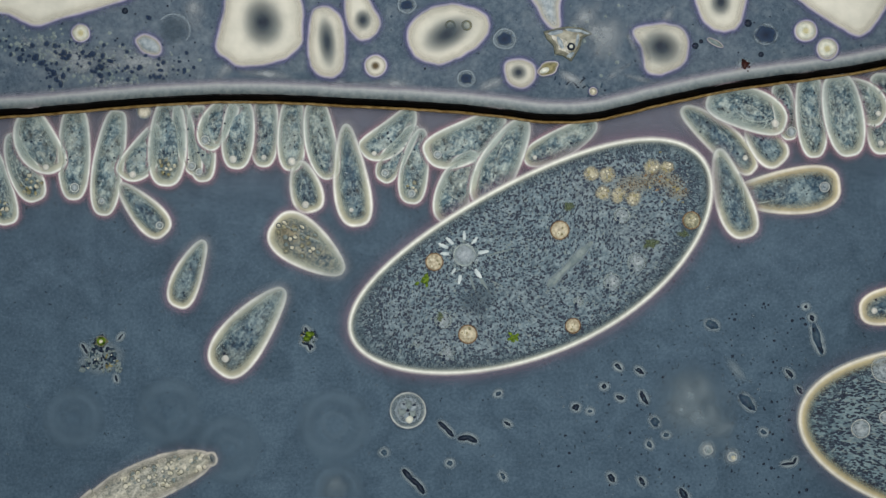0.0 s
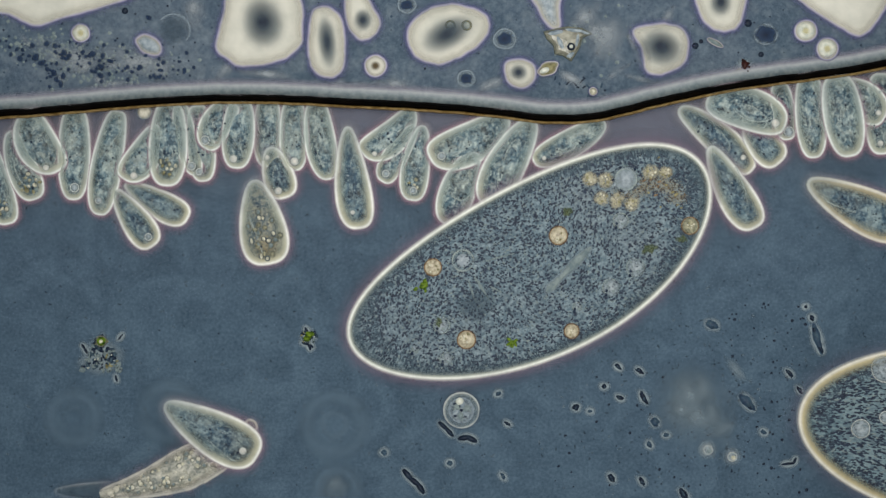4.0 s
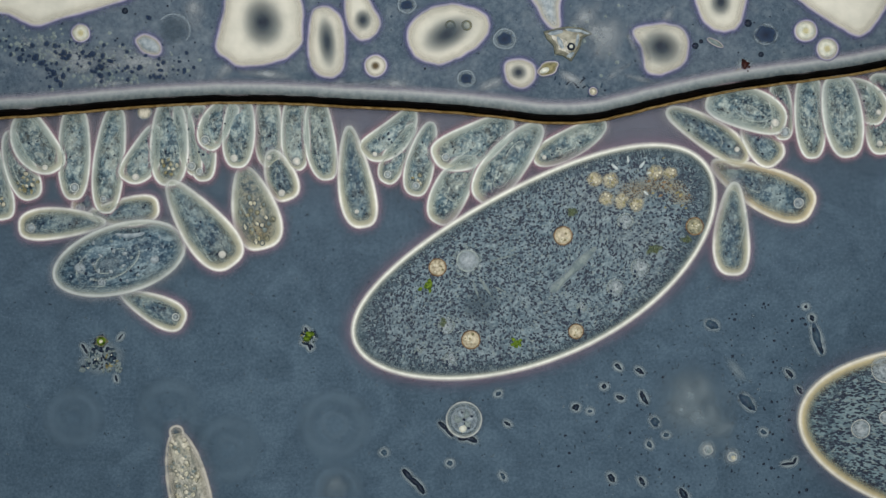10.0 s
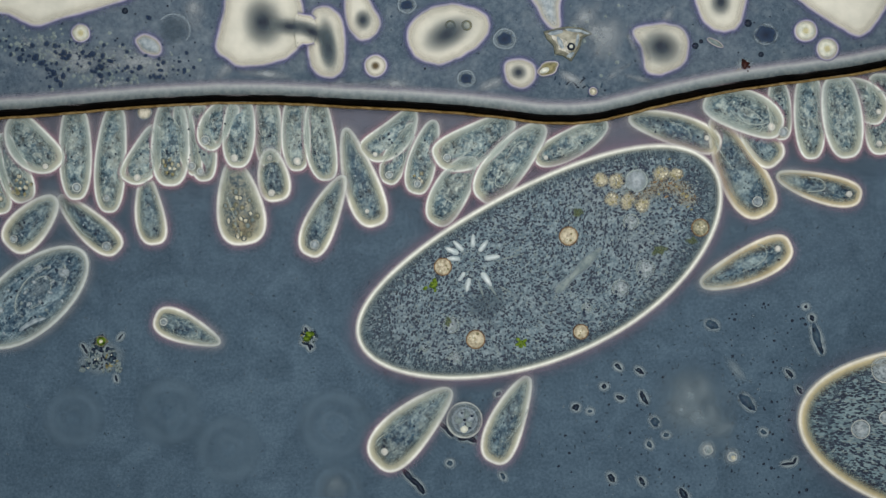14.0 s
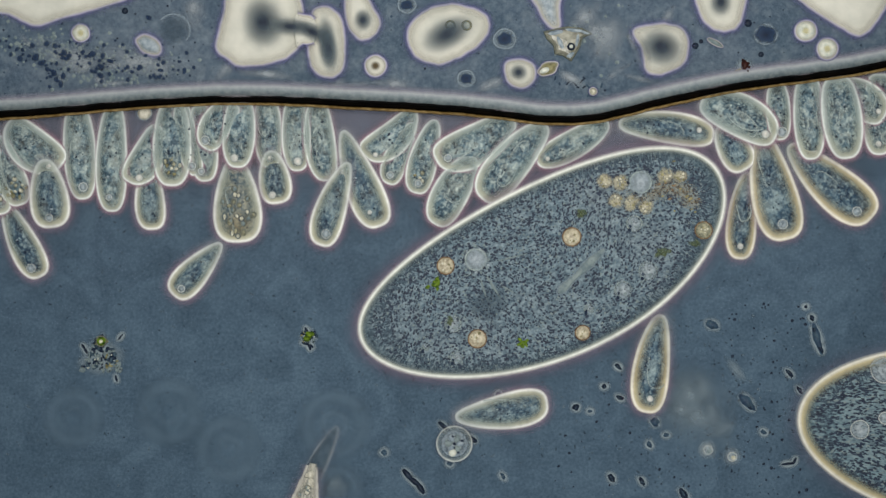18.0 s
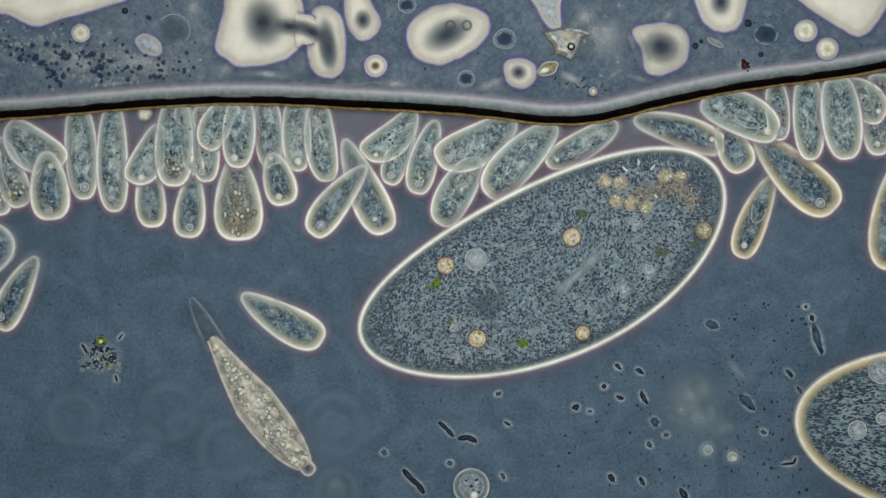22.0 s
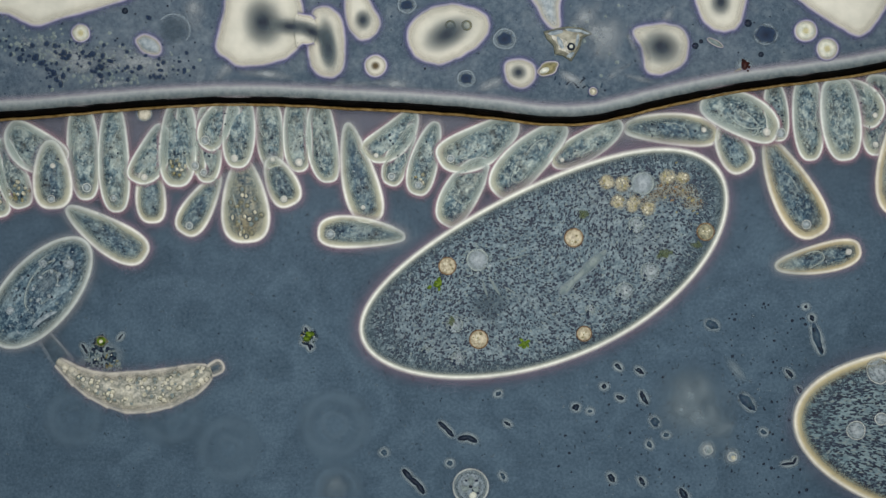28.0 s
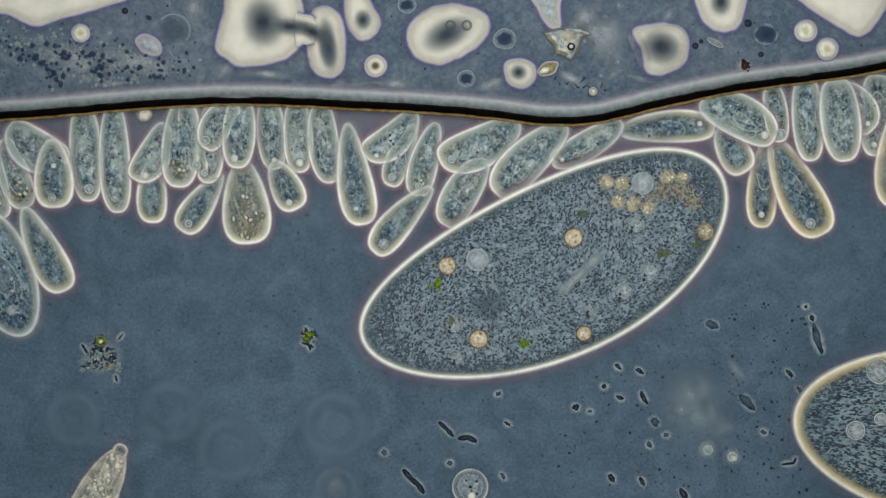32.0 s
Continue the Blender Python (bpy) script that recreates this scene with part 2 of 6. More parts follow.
# Mauve haze from the crowded cells' halos, painted as a translucent sheet.
M_LILAC_HAZE = soft_material("lilac_halo_haze", rgb(104, 112, 128), rgb(128, 126, 142), 0.5, 0.0, 0.9, 8)
M_BLUE = plain("blue_granule", rgb(34, 52, 72), rgb(62, 84, 100), 30, 0.5, 0.2)
M_BLADDER = plain("pale_vacuole", rgb(116, 132, 142), rgb(172, 184, 190), 30, 0.4, 0.3, 0.85)
M_CANAL = plain("bright_canal", rgb(172, 186, 190), rgb(208, 218, 218), 20, 0.4, 0.3)
M_FOOD = plain("beige_food_vacuole", rgb(150, 140, 116), rgb(222, 212, 184), 46, 0.4, 0.3, 0.85)
M_FOOD_RIM = plain("rust_vacuole_skin", rgb(112, 84, 60), rgb(168, 140, 104), 20, 0.5, 0.2, 0.6)
M_YELLOW = plain("yellow_food_vacuole", rgb(112, 114, 92), rgb(212, 206, 170), 44, 0.4, 0.3, 0.62)
M_GREEN = plain("green_alga", rgb(40, 66, 10), rgb(112, 138, 36), 40, 0.5, 0.2)
M_GREEN_DIM = plain("faded_green_alga", rgb(72, 90, 80), rgb(112, 122, 84), 36, 0.5, 0.2, 0.6)
M_PALE = plain("pale_granule", rgb(184, 192, 182), rgb(222, 222, 206), 40, 0.4, 0.3)
M_DIM = plain("dim_granule", rgb(112, 130, 134), rgb(150, 164, 162), 30, 0.5, 0.2, 0.7)
M_DARK = plain("dark_granule", rgb(10, 20, 38), rgb(30, 44, 60), 30, 0.5, 0.2)
M_OIL = plain("olive_oil_granule", rgb(92, 90, 62), rgb(152, 146, 106), 30, 0.4, 0.3)
M_RED = plain("red_brown_speck", rgb(22, 10, 10), rgb(58, 26, 20), 30, 0.5, 0.2)
M_SMUDGE = soft_material("grey_smudge", rgb(90, 108, 120), rgb(130, 146, 154), 0.7, 0.0, 1.0, 4, 0.75)
M_SOFT = lip_material("soft_pale_rim", rgb(110, 116, 130), rgb(206, 212, 206), rgb(138, 154, 154), 0.82, 1.1, 0.55)
M_TAILRIM = lip_material("dim_tail_rim", rgb(92, 102, 118), rgb(150, 158, 164), rgb(100, 116, 126), 0.5, 1.2, 0.4)
M_GLOW = lip_material("dim_pale_rim_halo", rgb(96, 112, 126), rgb(150, 166, 176), rgb(110, 126, 140), 0.6)
M_BEAD = plain("buff_granule", rgb(150, 148, 128), rgb(224, 220, 198), 60, 0.4, 0.3)
M_STUB = plain("slate_rod", rgb(34, 52, 66), rgb(70, 90, 102), 30, 0.5, 0.2)
M_AMBER = soft_material("amber_stain", rgb(176, 158, 108), rgb(166, 140, 84), 0.3, 0.0, 0.9, 22, 0.4)
M_NUC = soft_material("dark_nucleus", rgb(66, 86, 100), rgb(52, 70, 86), 0.4, 0.0, 0.5, 20)
M_WISP = soft_material("pale_wisp", rgb(114, 126, 138), rgb(170, 178, 182), 0.66, 0.0, 0.9, 7, 0.8)
M_YOLK = soft_material("yellow_droplet_core", rgb(212, 206, 160), rgb(178, 168, 108), 0.5, 0.0, 0.6, 10)
M_RIM_WORM = lip_material("soft_buff_pellicle_halo", rgb(122, 120, 136), rgb(212, 208, 196), rgb(192, 186, 170), 0.78, 1.1, 0.5)
M_PEARL = plain("pearly_granule", rgb(198, 194, 172), rgb(238, 234, 218), 60, 0.4, 0.3, 0.85)
M_OUTLINE = plain("olive_granule_wall", rgb(82, 88, 80), rgb(122, 124, 108), 40, 0.5, 0.2, 0.85)
M_NAVY = plain("navy_grain", rgb(12, 24, 44), rgb(32, 48, 68), 30, 0.5, 0.2)
M_FOLD = lip_material("faint_fold", rgb(110, 120, 124), rgb(180, 194, 188), rgb(120, 136, 136), 0.6, 0.8, 0.1)
M_FLECK = plain("faint_dark_fleck", rgb(40, 58, 72), rgb(56, 74, 88), 30, 0.5, 0.1, 0.4)
M_MOTE = plain("faint_pale_mote", rgb(100, 118, 130), rgb(126, 142, 150), 30, 0.5, 0.1, 0.25)
M_HOOP = soft_material("faint_focus_ring", rgb(82, 102, 118), rgb(100, 124, 142), 0.46, 0.0, 1.0, 3, 0.6)
M_SEED = soft_material("soft_navy_granule", rgb(44, 64, 90), rgb(14, 30, 54), 0.92, 0.0, 0.35, 20)
M_VAC = soft_material("cream_vacuole", rgb(176, 184, 180), rgb(226, 222, 212), 0.85, 0.0, 0.4, 30, 0.3)
M_CRYSTAL = plain("clear_crystal", rgb(120, 120, 104), rgb(190, 188, 170), 16, 0.25, 0.5, 0.75)


# ---- mesh helpers ----
def spot(x, y, z=0.0):
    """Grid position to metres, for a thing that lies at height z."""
    k = (HEIGHT - z) / HEIGHT / UNIT
    return (x - 784) * k, (441 - y) * k


def part(name, data, material, parent=None, label="", at=None):
    """Links (vertices, faces[, lip values]) as one mesh object under a thing or under a part."""
    me = bpy.data.meshes.new(name)
    me.from_pydata(data[0], [], data[1])
    if len(data) > 2 and data[2] is not None:
        at_lip = me.attributes.new("lip", "FLOAT", "POINT")
        at_lip.data.foreach_set("value", data[2])
    me.polygons.foreach_set("use_smooth", [True] * len(me.polygons))
    me.materials.append(material)
    ob = new(name, me)
    if parent:
        ob.parent = parent
    if at:
        ob.matrix_basis = at
    if label:
        ob["label"] = label
    return ob


def thing(name, label, category, group="", kind="", at=None):
    ob = new(name)
    ob.empty_display_size = 0.1
    if at:
        ob.matrix_basis = at
    return tagged(ob, label, category, group, kind)


def ellipse(rx, ry, n=36):
    return [(rx * math.cos(2 * math.pi * i / n), ry * math.sin(2 * math.pi * i / n)) for i in range(n)]


def teardrop(length, width, point=0.8, bend=0.0, n=56, blunt=0.78):
    """Outline along x: the narrower, blunt end at -x, the round end at +x, anticlockwise."""
    slim = 1.0 - 0.72 * point

    def half(th):
        return math.sin(th) ** (0.72 if th > math.pi / 2 else 0.72 + (blunt - 0.72) * math.cos(th)) * (slim + (1 - slim) * math.sin(th / 2) ** 2)

    peak = max(half(math.pi * i / 200) for i in range(201))
    loop = []
    for i in range(n):
        a = 2 * math.pi * i / n
        x = length / 2 * math.cos(a)
        th = math.acos(max(-1, min(1, -2 * x / length)))
        y = width / 2 * half(th) / peak * (1 if math.sin(a) >= 0 else -1)
        loop.append((x, y + bend * width * ((x * 2 / length) ** 2 - 0.4)))
    return loop


def rough_loop(rx, ry, seed, rough=0.1, n=40, turn=0.0):
    rnd = random.Random(seed)
    w = [(k, rnd.uniform(-1, 1) * rough / k ** 0.7, rnd.uniform(0, 6.28)) for k in range(2, 7)]
    loop = []
    for i in range(n):
        a = 2 * math.pi * i / n
        r = 1 + sum(s * math.cos(k * a + p) for k, s, p in w)
        x, y = rx * r * math.cos(a), ry * r * math.sin(a)
        c, s = math.cos(turn), math.sin(turn)
        loop.append((x * c - y * s, x * s + y * c))
    return loop


def smooth_loop(points, steps=6):
    """Closed smooth curve through a few corner points given on the grid."""
    pts = [Vector(spot(*p)) for p in points]
    out, n = [], len(pts)
    for i in range(n):
        p0, p1, p2, p3 = pts[i - 1], pts[i], pts[(i + 1) % n], pts[(i + 2) % n]
        for s in range(steps):
            t = s / steps
            out.append(tuple(0.5 * (2 * p1 + (p2 - p0) * t + (2 * p0 - 5 * p1 + 4 * p2 - p3) * t * t + (3 * p1 - p0 - 3 * p2 + p3) * t ** 3)))
    area = sum(a[0] * b[1] - b[0] * a[1] for a, b in zip(out, out[1:] + out[:1]))
    return out if area > 0 else out[::-1]


def centre_of(loop):
    return sum(p[0] for p in loop) / len(loop), sum(p[1] for p in loop) / len(loop)


def dome(loop, height, rings=7, sharp=2.0, base=0.0, z0=0.0):
    """A closed low dome over an outline: a short wall, then a rounded top. lip: 0 at the border, 1 in the middle."""
    cx, cy = centre_of(loop)
    n = len(loop)
    verts, lips, faces = [(x, y, z0) for x, y in loop], [0.0] * n, []
    for k in range(rings):
        s = math.cos(math.pi / 2 * (k + 0.0) / rings)
        z = z0 + base + height * (1 - s ** sharp) ** 0.5
        verts += [(cx + (x - cx) * s, cy + (y - cy) * s, z) for x, y in loop]
        lips += [1 - s] * n
    verts.append((cx, cy, z0 + base + height))
    lips.append(1.0)
    for k in range(rings):
        for i in range(n):
            j = (i + 1) % n
            faces.append((k * n + i, k * n + j, (k + 1) * n + j, (k + 1) * n + i))
    top = rings * n
    faces += [(top + i, top + (i + 1) % n, len(verts) - 1) for i in range(n)]
    return verts, faces, lips


def border(loop, out, inn, z_out, z_top, z_in, steps=13):
    """A rounded lip along an outline, reaching out and inn metres to both sides of it."""
    n = len(loop)
    verts, lips, faces = [], [], []
    normals = []
    for i in range(n):
        (x0, y0), (x1, y1) = loop[i - 1], loop[(i + 1) % n]
        d = math.hypot(x1 - x0, y1 - y0) or 1
        normals.append(((y1 - y0) / d, -(x1 - x0) / d))
    for k in range(steps):
        u = k / (steps - 1)
        off = out - (out + inn) * u
        z = z_out + (z_top - z_out) * math.sin((out - off) / out * math.pi / 2) if off > 0 else z_top - (z_in - z_top) * off / inn
        verts += [(x + nx * off, y + ny * off, z) for (x, y), (nx, ny) in zip(loop, normals)]
        lips += [0.4 * (out - off) / out if off > 0 else 0.4 - 0.6 * off / inn] * n
    for k in range(steps - 1):
        for i in range(n):
            j = (i + 1) % n
            faces.append((k * n + i, k * n + j, (k + 1) * n + j, (k + 1) * n + i))
    return verts, faces, lips


def arc_of(mesh, n, first, count):
    """The stretch of a lip that starts at one corner of its outline and runs over count corners."""
    return tidy(mesh, lambda f: (f[0] % n - first) % n < count)


def tidy(mesh, keep):
    """A mesh cut down to the faces that keep() lets through."""
    faces = [f for f in mesh[1] if keep(f)]
    used = sorted({i for f in faces for i in f})
    at = {old: k for k, old in enumerate(used)}
    return [mesh[0][i] for i in used], [tuple(at[i] for i in f) for f in faces], [mesh[2][i] for i in used]


def join(*meshes):
    verts, faces, lips = [], [], []
    for m in meshes:
        o = len(verts)
        verts += m[0]
        faces += [tuple(i + o for i in f) for f in m[1]]
        lips += m[2] if len(m) > 2 and m[2] else [1.0] * len(m[0])
    return verts, faces, lips


def moved(mesh, x, y, z=0.0, turn=0.0):
    c, s = math.cos(turn), math.sin(turn)
    return [(x + a * c - b * s, y + a * s + b * c, z + d) for a, b, d in mesh[0]], mesh[1], mesh[2] if len(mesh) > 2 else None


def bead(r, height=None, n=10, rings=3):
    return dome(ellipse(r, r, n), height or r * 0.6, rings)


def ring(r, thick, n=20, m=6):
    """A small torus lying flat."""
    verts, faces = [], []
    for i in range(n):
        a = 2 * math.pi * i / n
        for j in range(m):
            b = 2 * math.pi * j / m
            q = r + thick * math.cos(b)
            verts.append((q * math.cos(a), q * math.sin(a), thick * math.sin(b)))
    for i in range(n):
        for j in range(m):
            faces.append((i * m + j, ((i + 1) % n) * m + j, ((i + 1) % n) * m + (j + 1) % m, i * m + (j + 1) % m))
    return verts, faces


def px(v):
    return v / UNIT


# ---- the slide and the organic film with its dark edge ----
def slide():
    w, d, h = 30.0, 20.0, 0.6
    v = [(x, y, z) for z in (-h, 0) for x, y in ((-w, -d), (w, -d), (w, d), (-w, d))]
    f = [(0, 3, 2, 1), (4, 5, 6, 7), (0, 1, 5, 4), (1, 2, 6, 5), (2, 3, 7, 6), (3, 0, 4, 7)]
    ob = part("ground", (v, f), M_WATER)
    ob.data.polygons.foreach_set("use_smooth", [False] * 6)
    tagged(ob, "glass slide under a slate-blue film of pond water", "slide", kind="structure")


EDGE = [(-700, 250), (-150, 211), (0, 203), (100, 196), (200, 187), (300, 180), (400, 176), (500, 177), (600, 182), (700, 187), (800, 193), (900, 203),
        (960, 211), (1050, 209), (1100, 198), (1200, 174), (1300, 154), (1400, 140), (1500, 127), (1568, 114), (1750, 84), (2300, 40)]


def edge_line(x):
    """Height on the grid of the film's edge at x."""
    for i in range(len(EDGE) - 1):
        if EDGE[i][0] <= x <= EDGE[i + 1][0]:
            (x1, y1), (x2, y2) = EDGE[i], EDGE[i + 1]
            y0 = EDGE[i - 1][1] if i else y1
            y3 = EDGE[i + 2][1] if i + 2 < len(EDGE) else y2
            x0 = EDGE[i - 1][0] if i else x1 - (x2 - x1)
            x3 = EDGE[i + 2][0] if i + 2 < len(EDGE) else x2 + (x2 - x1)
            t, h = (x - x1) / (x2 - x1), x2 - x1
            m1, m2 = (y2 - y0) / (x2 - x0), (y3 - y1) / (x3 - x1)
            return ((2 * t ** 3 - 3 * t * t + 1) * y1 + (t ** 3 - 2 * t * t + t) * h * m1 + (3 * t * t - 2 * t ** 3) * y2 + (t ** 3 - t * t) * h * m2)
    return EDGE[-1][1]


def along_edge(offsets, heights, lips=None, step=14):
    """A strip that follows the film's edge; offsets on the grid, upwards positive."""
    xs = list(range(-690, 2290, step))
    verts, faces, lip = [], [], []
    m = len(offsets)
    for x in xs:
        slope = (edge_line(x + 4) - edge_line(x - 4)) / 8
        d = math.hypot(1, slope)
        wob = noise.noise((x * 0.03, 0, 0)) * 1.1
        for k, (o, z) in enumerate(zip(offsets, heights)):
            o2 = o + (wob if abs(o) < 30 else 0)
            lean = 1.0 if abs(o) < 170 else 0.0
            px_, py_ = spot(x + lean * slope / d * o2, edge_line(x) - (o2 / d if lean else o2), z)
            verts.append((px_, py_, z))
            lip.append(lips[k] if lips else 1.0)
    for i in range(len(xs) - 1):
        for k in range(m - 1):
            faces.append((i * m + k, (i + 1) * m + k, (i + 1) * m + k + 1, i * m + k + 1))
    return verts, faces, lip


def film():
    ob = part("film", along_edge((0, 6, 60, 400, 900), (0.0, 0.02, 0.022, 0.022, 0.022)), M_FILM)
    tagged(ob, "thin blue-grey organic film spread over the slide", "film", kind="structure")
    tops = [(-6.5 + 15 * i / 8) for i in range(9)]
    hs = [0.03 + 0.15 * math.sin(math.pi * i / 8) ** 0.6 for i in range(9)]
    edge = part("film_edge", along_edge(tops, hs), M_EDGE)
    tagged(edge, "thick black-brown rolled edge of the organic film", "film edge", kind="structure")
    part("fringe", along_edge((-9.5, -8.5, -6.5, -4), (0.02, 0.15, 0.166, 0.14)), M_FRINGE, edge, "thin yellow-brown fringe")
    # the edge's pale halo, painted as a translucent strip
    part("pale_band", along_edge([6 + 33 * i / 8 for i in range(9)], [0.036 + 0.012 * math.sin(math.pi * i / 8) for i in range(9)],
                                 [i / 8 for i in range(9)]), M_BAND, edge, "pale grey halo band painted along the edge")


    offs = [-5 - 13 * i for i in range(14)] + [-215, -270, -340, -420]
    CELLS["film_edge"] = edge
    # no substance of its own: the cells' lilac halo, painted as a sheet
    slime = part("slime_layer", along_edge(offs, [0.002] * 18, [0.9, 1.0, 0.96, 0.92, 0.88, 0.84, 0.78, 0.7, 0.6, 0.48, 0.38, 0.31, 0.26, 0.22, 0.17, 0.12, 0.06, 0.0]), M_LILAC_HAZE)
    tagged(slime, "lilac halo haze painted over the water below the film edge", "slime", kind="structure")


CELLS = {}
LIFT = {}
slide()
film()


# ---- droplets and specks in the film ----
FILM_TOP = 0.022


def droplet(loop, core=None, label="cream droplet with a dark-shaded middle in the organic film", height=0.05, warm=False, rim=M_RIM_FILM, mat=None):
    cx, cy = centre_of(loop)
    local = []
    wobble = px(2.6) * min(1.0, math.hypot(loop[0][0] - cx, loop[0][1] - cy) / px(55)) ** 1.5
    for x, y in loop:
        w = 1 + wobble / max(0.05, math.hypot(x - cx, y - cy)) * (noise.noise((x * 9, y * 9, 1)) + 0.6 * noise.noise((x * 24, y * 24, 2)))
        local.append(((x - cx) * w, (y - cy) * w))
    ob = thing("droplet", label, "droplet", "droplets in the film", at=pose(cx, cy, FILM_TOP - 0.004))
    part("body", dome(local, height, 6, 3.0), mat or M_DROP, ob)
    small = max(math.hypot(x, y) for x, y in local)
    # lilac optical halo, painted as a rim along the outline
    part("skin", border(local, min(px(15), small * 0.6), min(px(13), small * 0.3), 0.004, height * 0.9 + 0.008, height + 0.012), rim, ob, "soft lilac halo painted round the droplet")
    if mat is M_PALE:
        part("core", dome(ellipse(px(9), px(9), 18), 0.006, 5), M_YOLK, ob, "yellowish middle", pose(0, 0, height + 0.002))
    # the droplet's dark optical centre, painted as a soft disc
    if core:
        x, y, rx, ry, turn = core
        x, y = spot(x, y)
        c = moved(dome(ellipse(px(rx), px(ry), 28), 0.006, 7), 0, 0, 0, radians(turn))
        part("core", c, M_CORE_WARM if warm else M_CORE, ob, "dark blue optical centre, painted on" if not warm else "brown optical centre, painted on", pose(x - cx, y - cy, height + 0.014))
    return ob


def round_drop(x, y, r, core=0.5, label="small round cream droplet in the organic film", warm=True, mat=None, rim=M_RIM_FILM):
    cx, cy = spot(x, y)
    return droplet([(cx + a, cy + b) for a, b in rough_loop(px(r), px(r), x + y, 0.04, 28)], (x, y, r * core, r * core, 0) if core else None, label, 0.03, warm, rim, mat)


droplet(smooth_loop([(408, -14), (398, 30), (386, 84), (404, 104), (432, 118), (500, 106), (530, 84), (536, 40), (524, -16), (460, -40)]),
        (467, 42, 46, 56, 10), "large cream droplet with a soft dark-shaded middle")
droplet(smooth_loop([(556, 24), (548, 60), (552, 118), (576, 136), (602, 130), (611, 100), (606, 44), (590, 20), (572, 14)]),
        (580, 76, 20, 56, 6), "upright rod-shaped cream droplet with a dark-shaded slit")
droplet(smooth_loop([(614, -16), (616, 40), (634, 68), (656, 68), (672, 44), (660, 14), (636, -16)]), (643, 38, 20, 24, 0), "cream drop-shaped droplet with a dark-shaded middle")
round_drop(665, 118, 18, 0.55)
big = droplet(smooth_loop([(722, 62), (736, 100), (776, 114), (820, 98), (858, 66), (862, 36), (838, 18), (790, 12), (742, 30)]),
              (792, 62, 62, 34, 28), "broad oval cream droplet with a dark streak")
droplet(smooth_loop([(893, 122), (900, 146), (924, 156), (944, 142), (944, 120), (926, 108), (900, 110)]), (917, 130, 20, 18, 0), "squarish cream droplet with a dark-shaded middle")
droplet(smooth_loop([(1120, 56), (1138, 92), (1142, 126), (1170, 132), (1206, 112), (1216, 76), (1200, 50), (1160, 46)]), (1168, 86, 50, 40, -20), "cornered cream droplet with a soft dark-shaded middle")
droplet(smooth_loop([(1230, -14), (1238, 30), (1262, 52), (1296, 52), (1312, 26), (1314, -14), (1270, -30)]), (1273, 6, 24, 30, 0), "cream droplet with a black-shaded middle")
droplet(smooth_loop([(1398, -20), (1430, 14), (1500, 58), (1524, 62), (1546, 40), (1572, -6), (1560, -40), (1470, -50)]), None, "large plain cream droplet")
droplet(smooth_loop([(-40, -30), (-30, 18), (20, 26), (62, 46), (110, 34), (180, 14), (244, -10), (250, -50), (100, -80)]), None, "very large plain cream droplet")
droplet(smooth_loop([(936, -20), (950, 14), (972, 48), (990, 50), (988, 20), (990, -14), (964, -30)]), None, "pale streak-like droplet in the film", 0.03, mat=M_BLADDER)
for x, y, r in ((1424, 56, 18), (1462, 88, 18), (145, 60, 15)):
    round_drop(x, y, r, 0, "small round bright cream droplet with a yellowish middle", rim=M_RIM_FILM, mat=M_PALE)
CELLS["low_droplet"] = round_drop(257, 198, 13, 0, "small round cream droplet below the film edge", mat=M_PEARL, rim=M_GLOW)
round_drop(1049, 163, 7, 0, "tiny round yellow droplet in the organic film", mat=M_BEAD)
_c = spot(265, 81)
droplet([(_c[0] + a, _c[1] + b) for a, b in rough_loop(px(23), px(15), 3, 0.08, 30, -0.5)], None, "small pale lumpy droplet in the organic film", 0.03, mat=M_BLADDER)
def dim_droplet(x, y, r, core, label):
    """A drop far out of focus: a pale halo painted round a dark, ragged middle."""
    ob = thing("droplet", label, "droplet", "droplets in the film", at=pose(*spot(x, y), FILM_TOP))
    part("coat", dome(rough_loop(px(r), px(r * 0.9), x, 0.08, 30), 0.008, 7), M_HALO, ob, "soft pale halo painted round it")
    part("rim", border(rough_loop(px(r * 0.78), px(r * 0.7), x, 0.08, 30), px(6), px(6), 0.004, 0.01, 0.008, 9), M_GLOW, ob, "pale rim")
    part("core", dome(rough_loop(px(r * core), px(r * core * 0.85), x + 1, 0.2, 22), 0.01, 6), M_SEED, ob, "dark blue middle", pose(0, 0, 0.008))


for x, y, r in ((825, 140, 20), (893, 70, 25), (720, 10, 20)):
    dim_droplet(x, y, r, 0.62, "dim grey-blue droplet with a dark middle")
dim_droplet(1354, 62, 25, 0.85, "dark blue round droplet in the organic film")
ob = thing("droplet", "large dim droplet with a pale crescent in the organic film", "droplet", "droplets in the film", at=pose(*spot(308, 54), FILM_TOP))
part("body", dome(ellipse(px(30), px(29), 36), 0.006, 7), M_NUC, ob)
part("crescent", arc_of(border(ellipse(px(29), px(28), 36), px(7), px(6), 0.0, 0.01, 0.006, 9), 36, 32, 18), M_GLOW, ob, "pale crescent on its border")
for x, y, r in ((1323, 42, 7), (1230, 82, 6), (1346, 97, 5), (1312, 14, 4), (222, 20, 6), (180, 122, 4), (1240, 74, 4)):
    cx, cy = spot(x, y)
    ob = part("dark_speck", bead(px(r), px(r) * 0.5), M_DARK, at=pose(cx, cy, FILM_TOP))
    tagged(ob, "tiny round blue-black speck in the organic film", "speck", "dark specks")
ob = thing("red_speck", "dark red-brown angular speck near the film edge", "speck", at=pose(*spot(1317, 118), FILM_TOP))
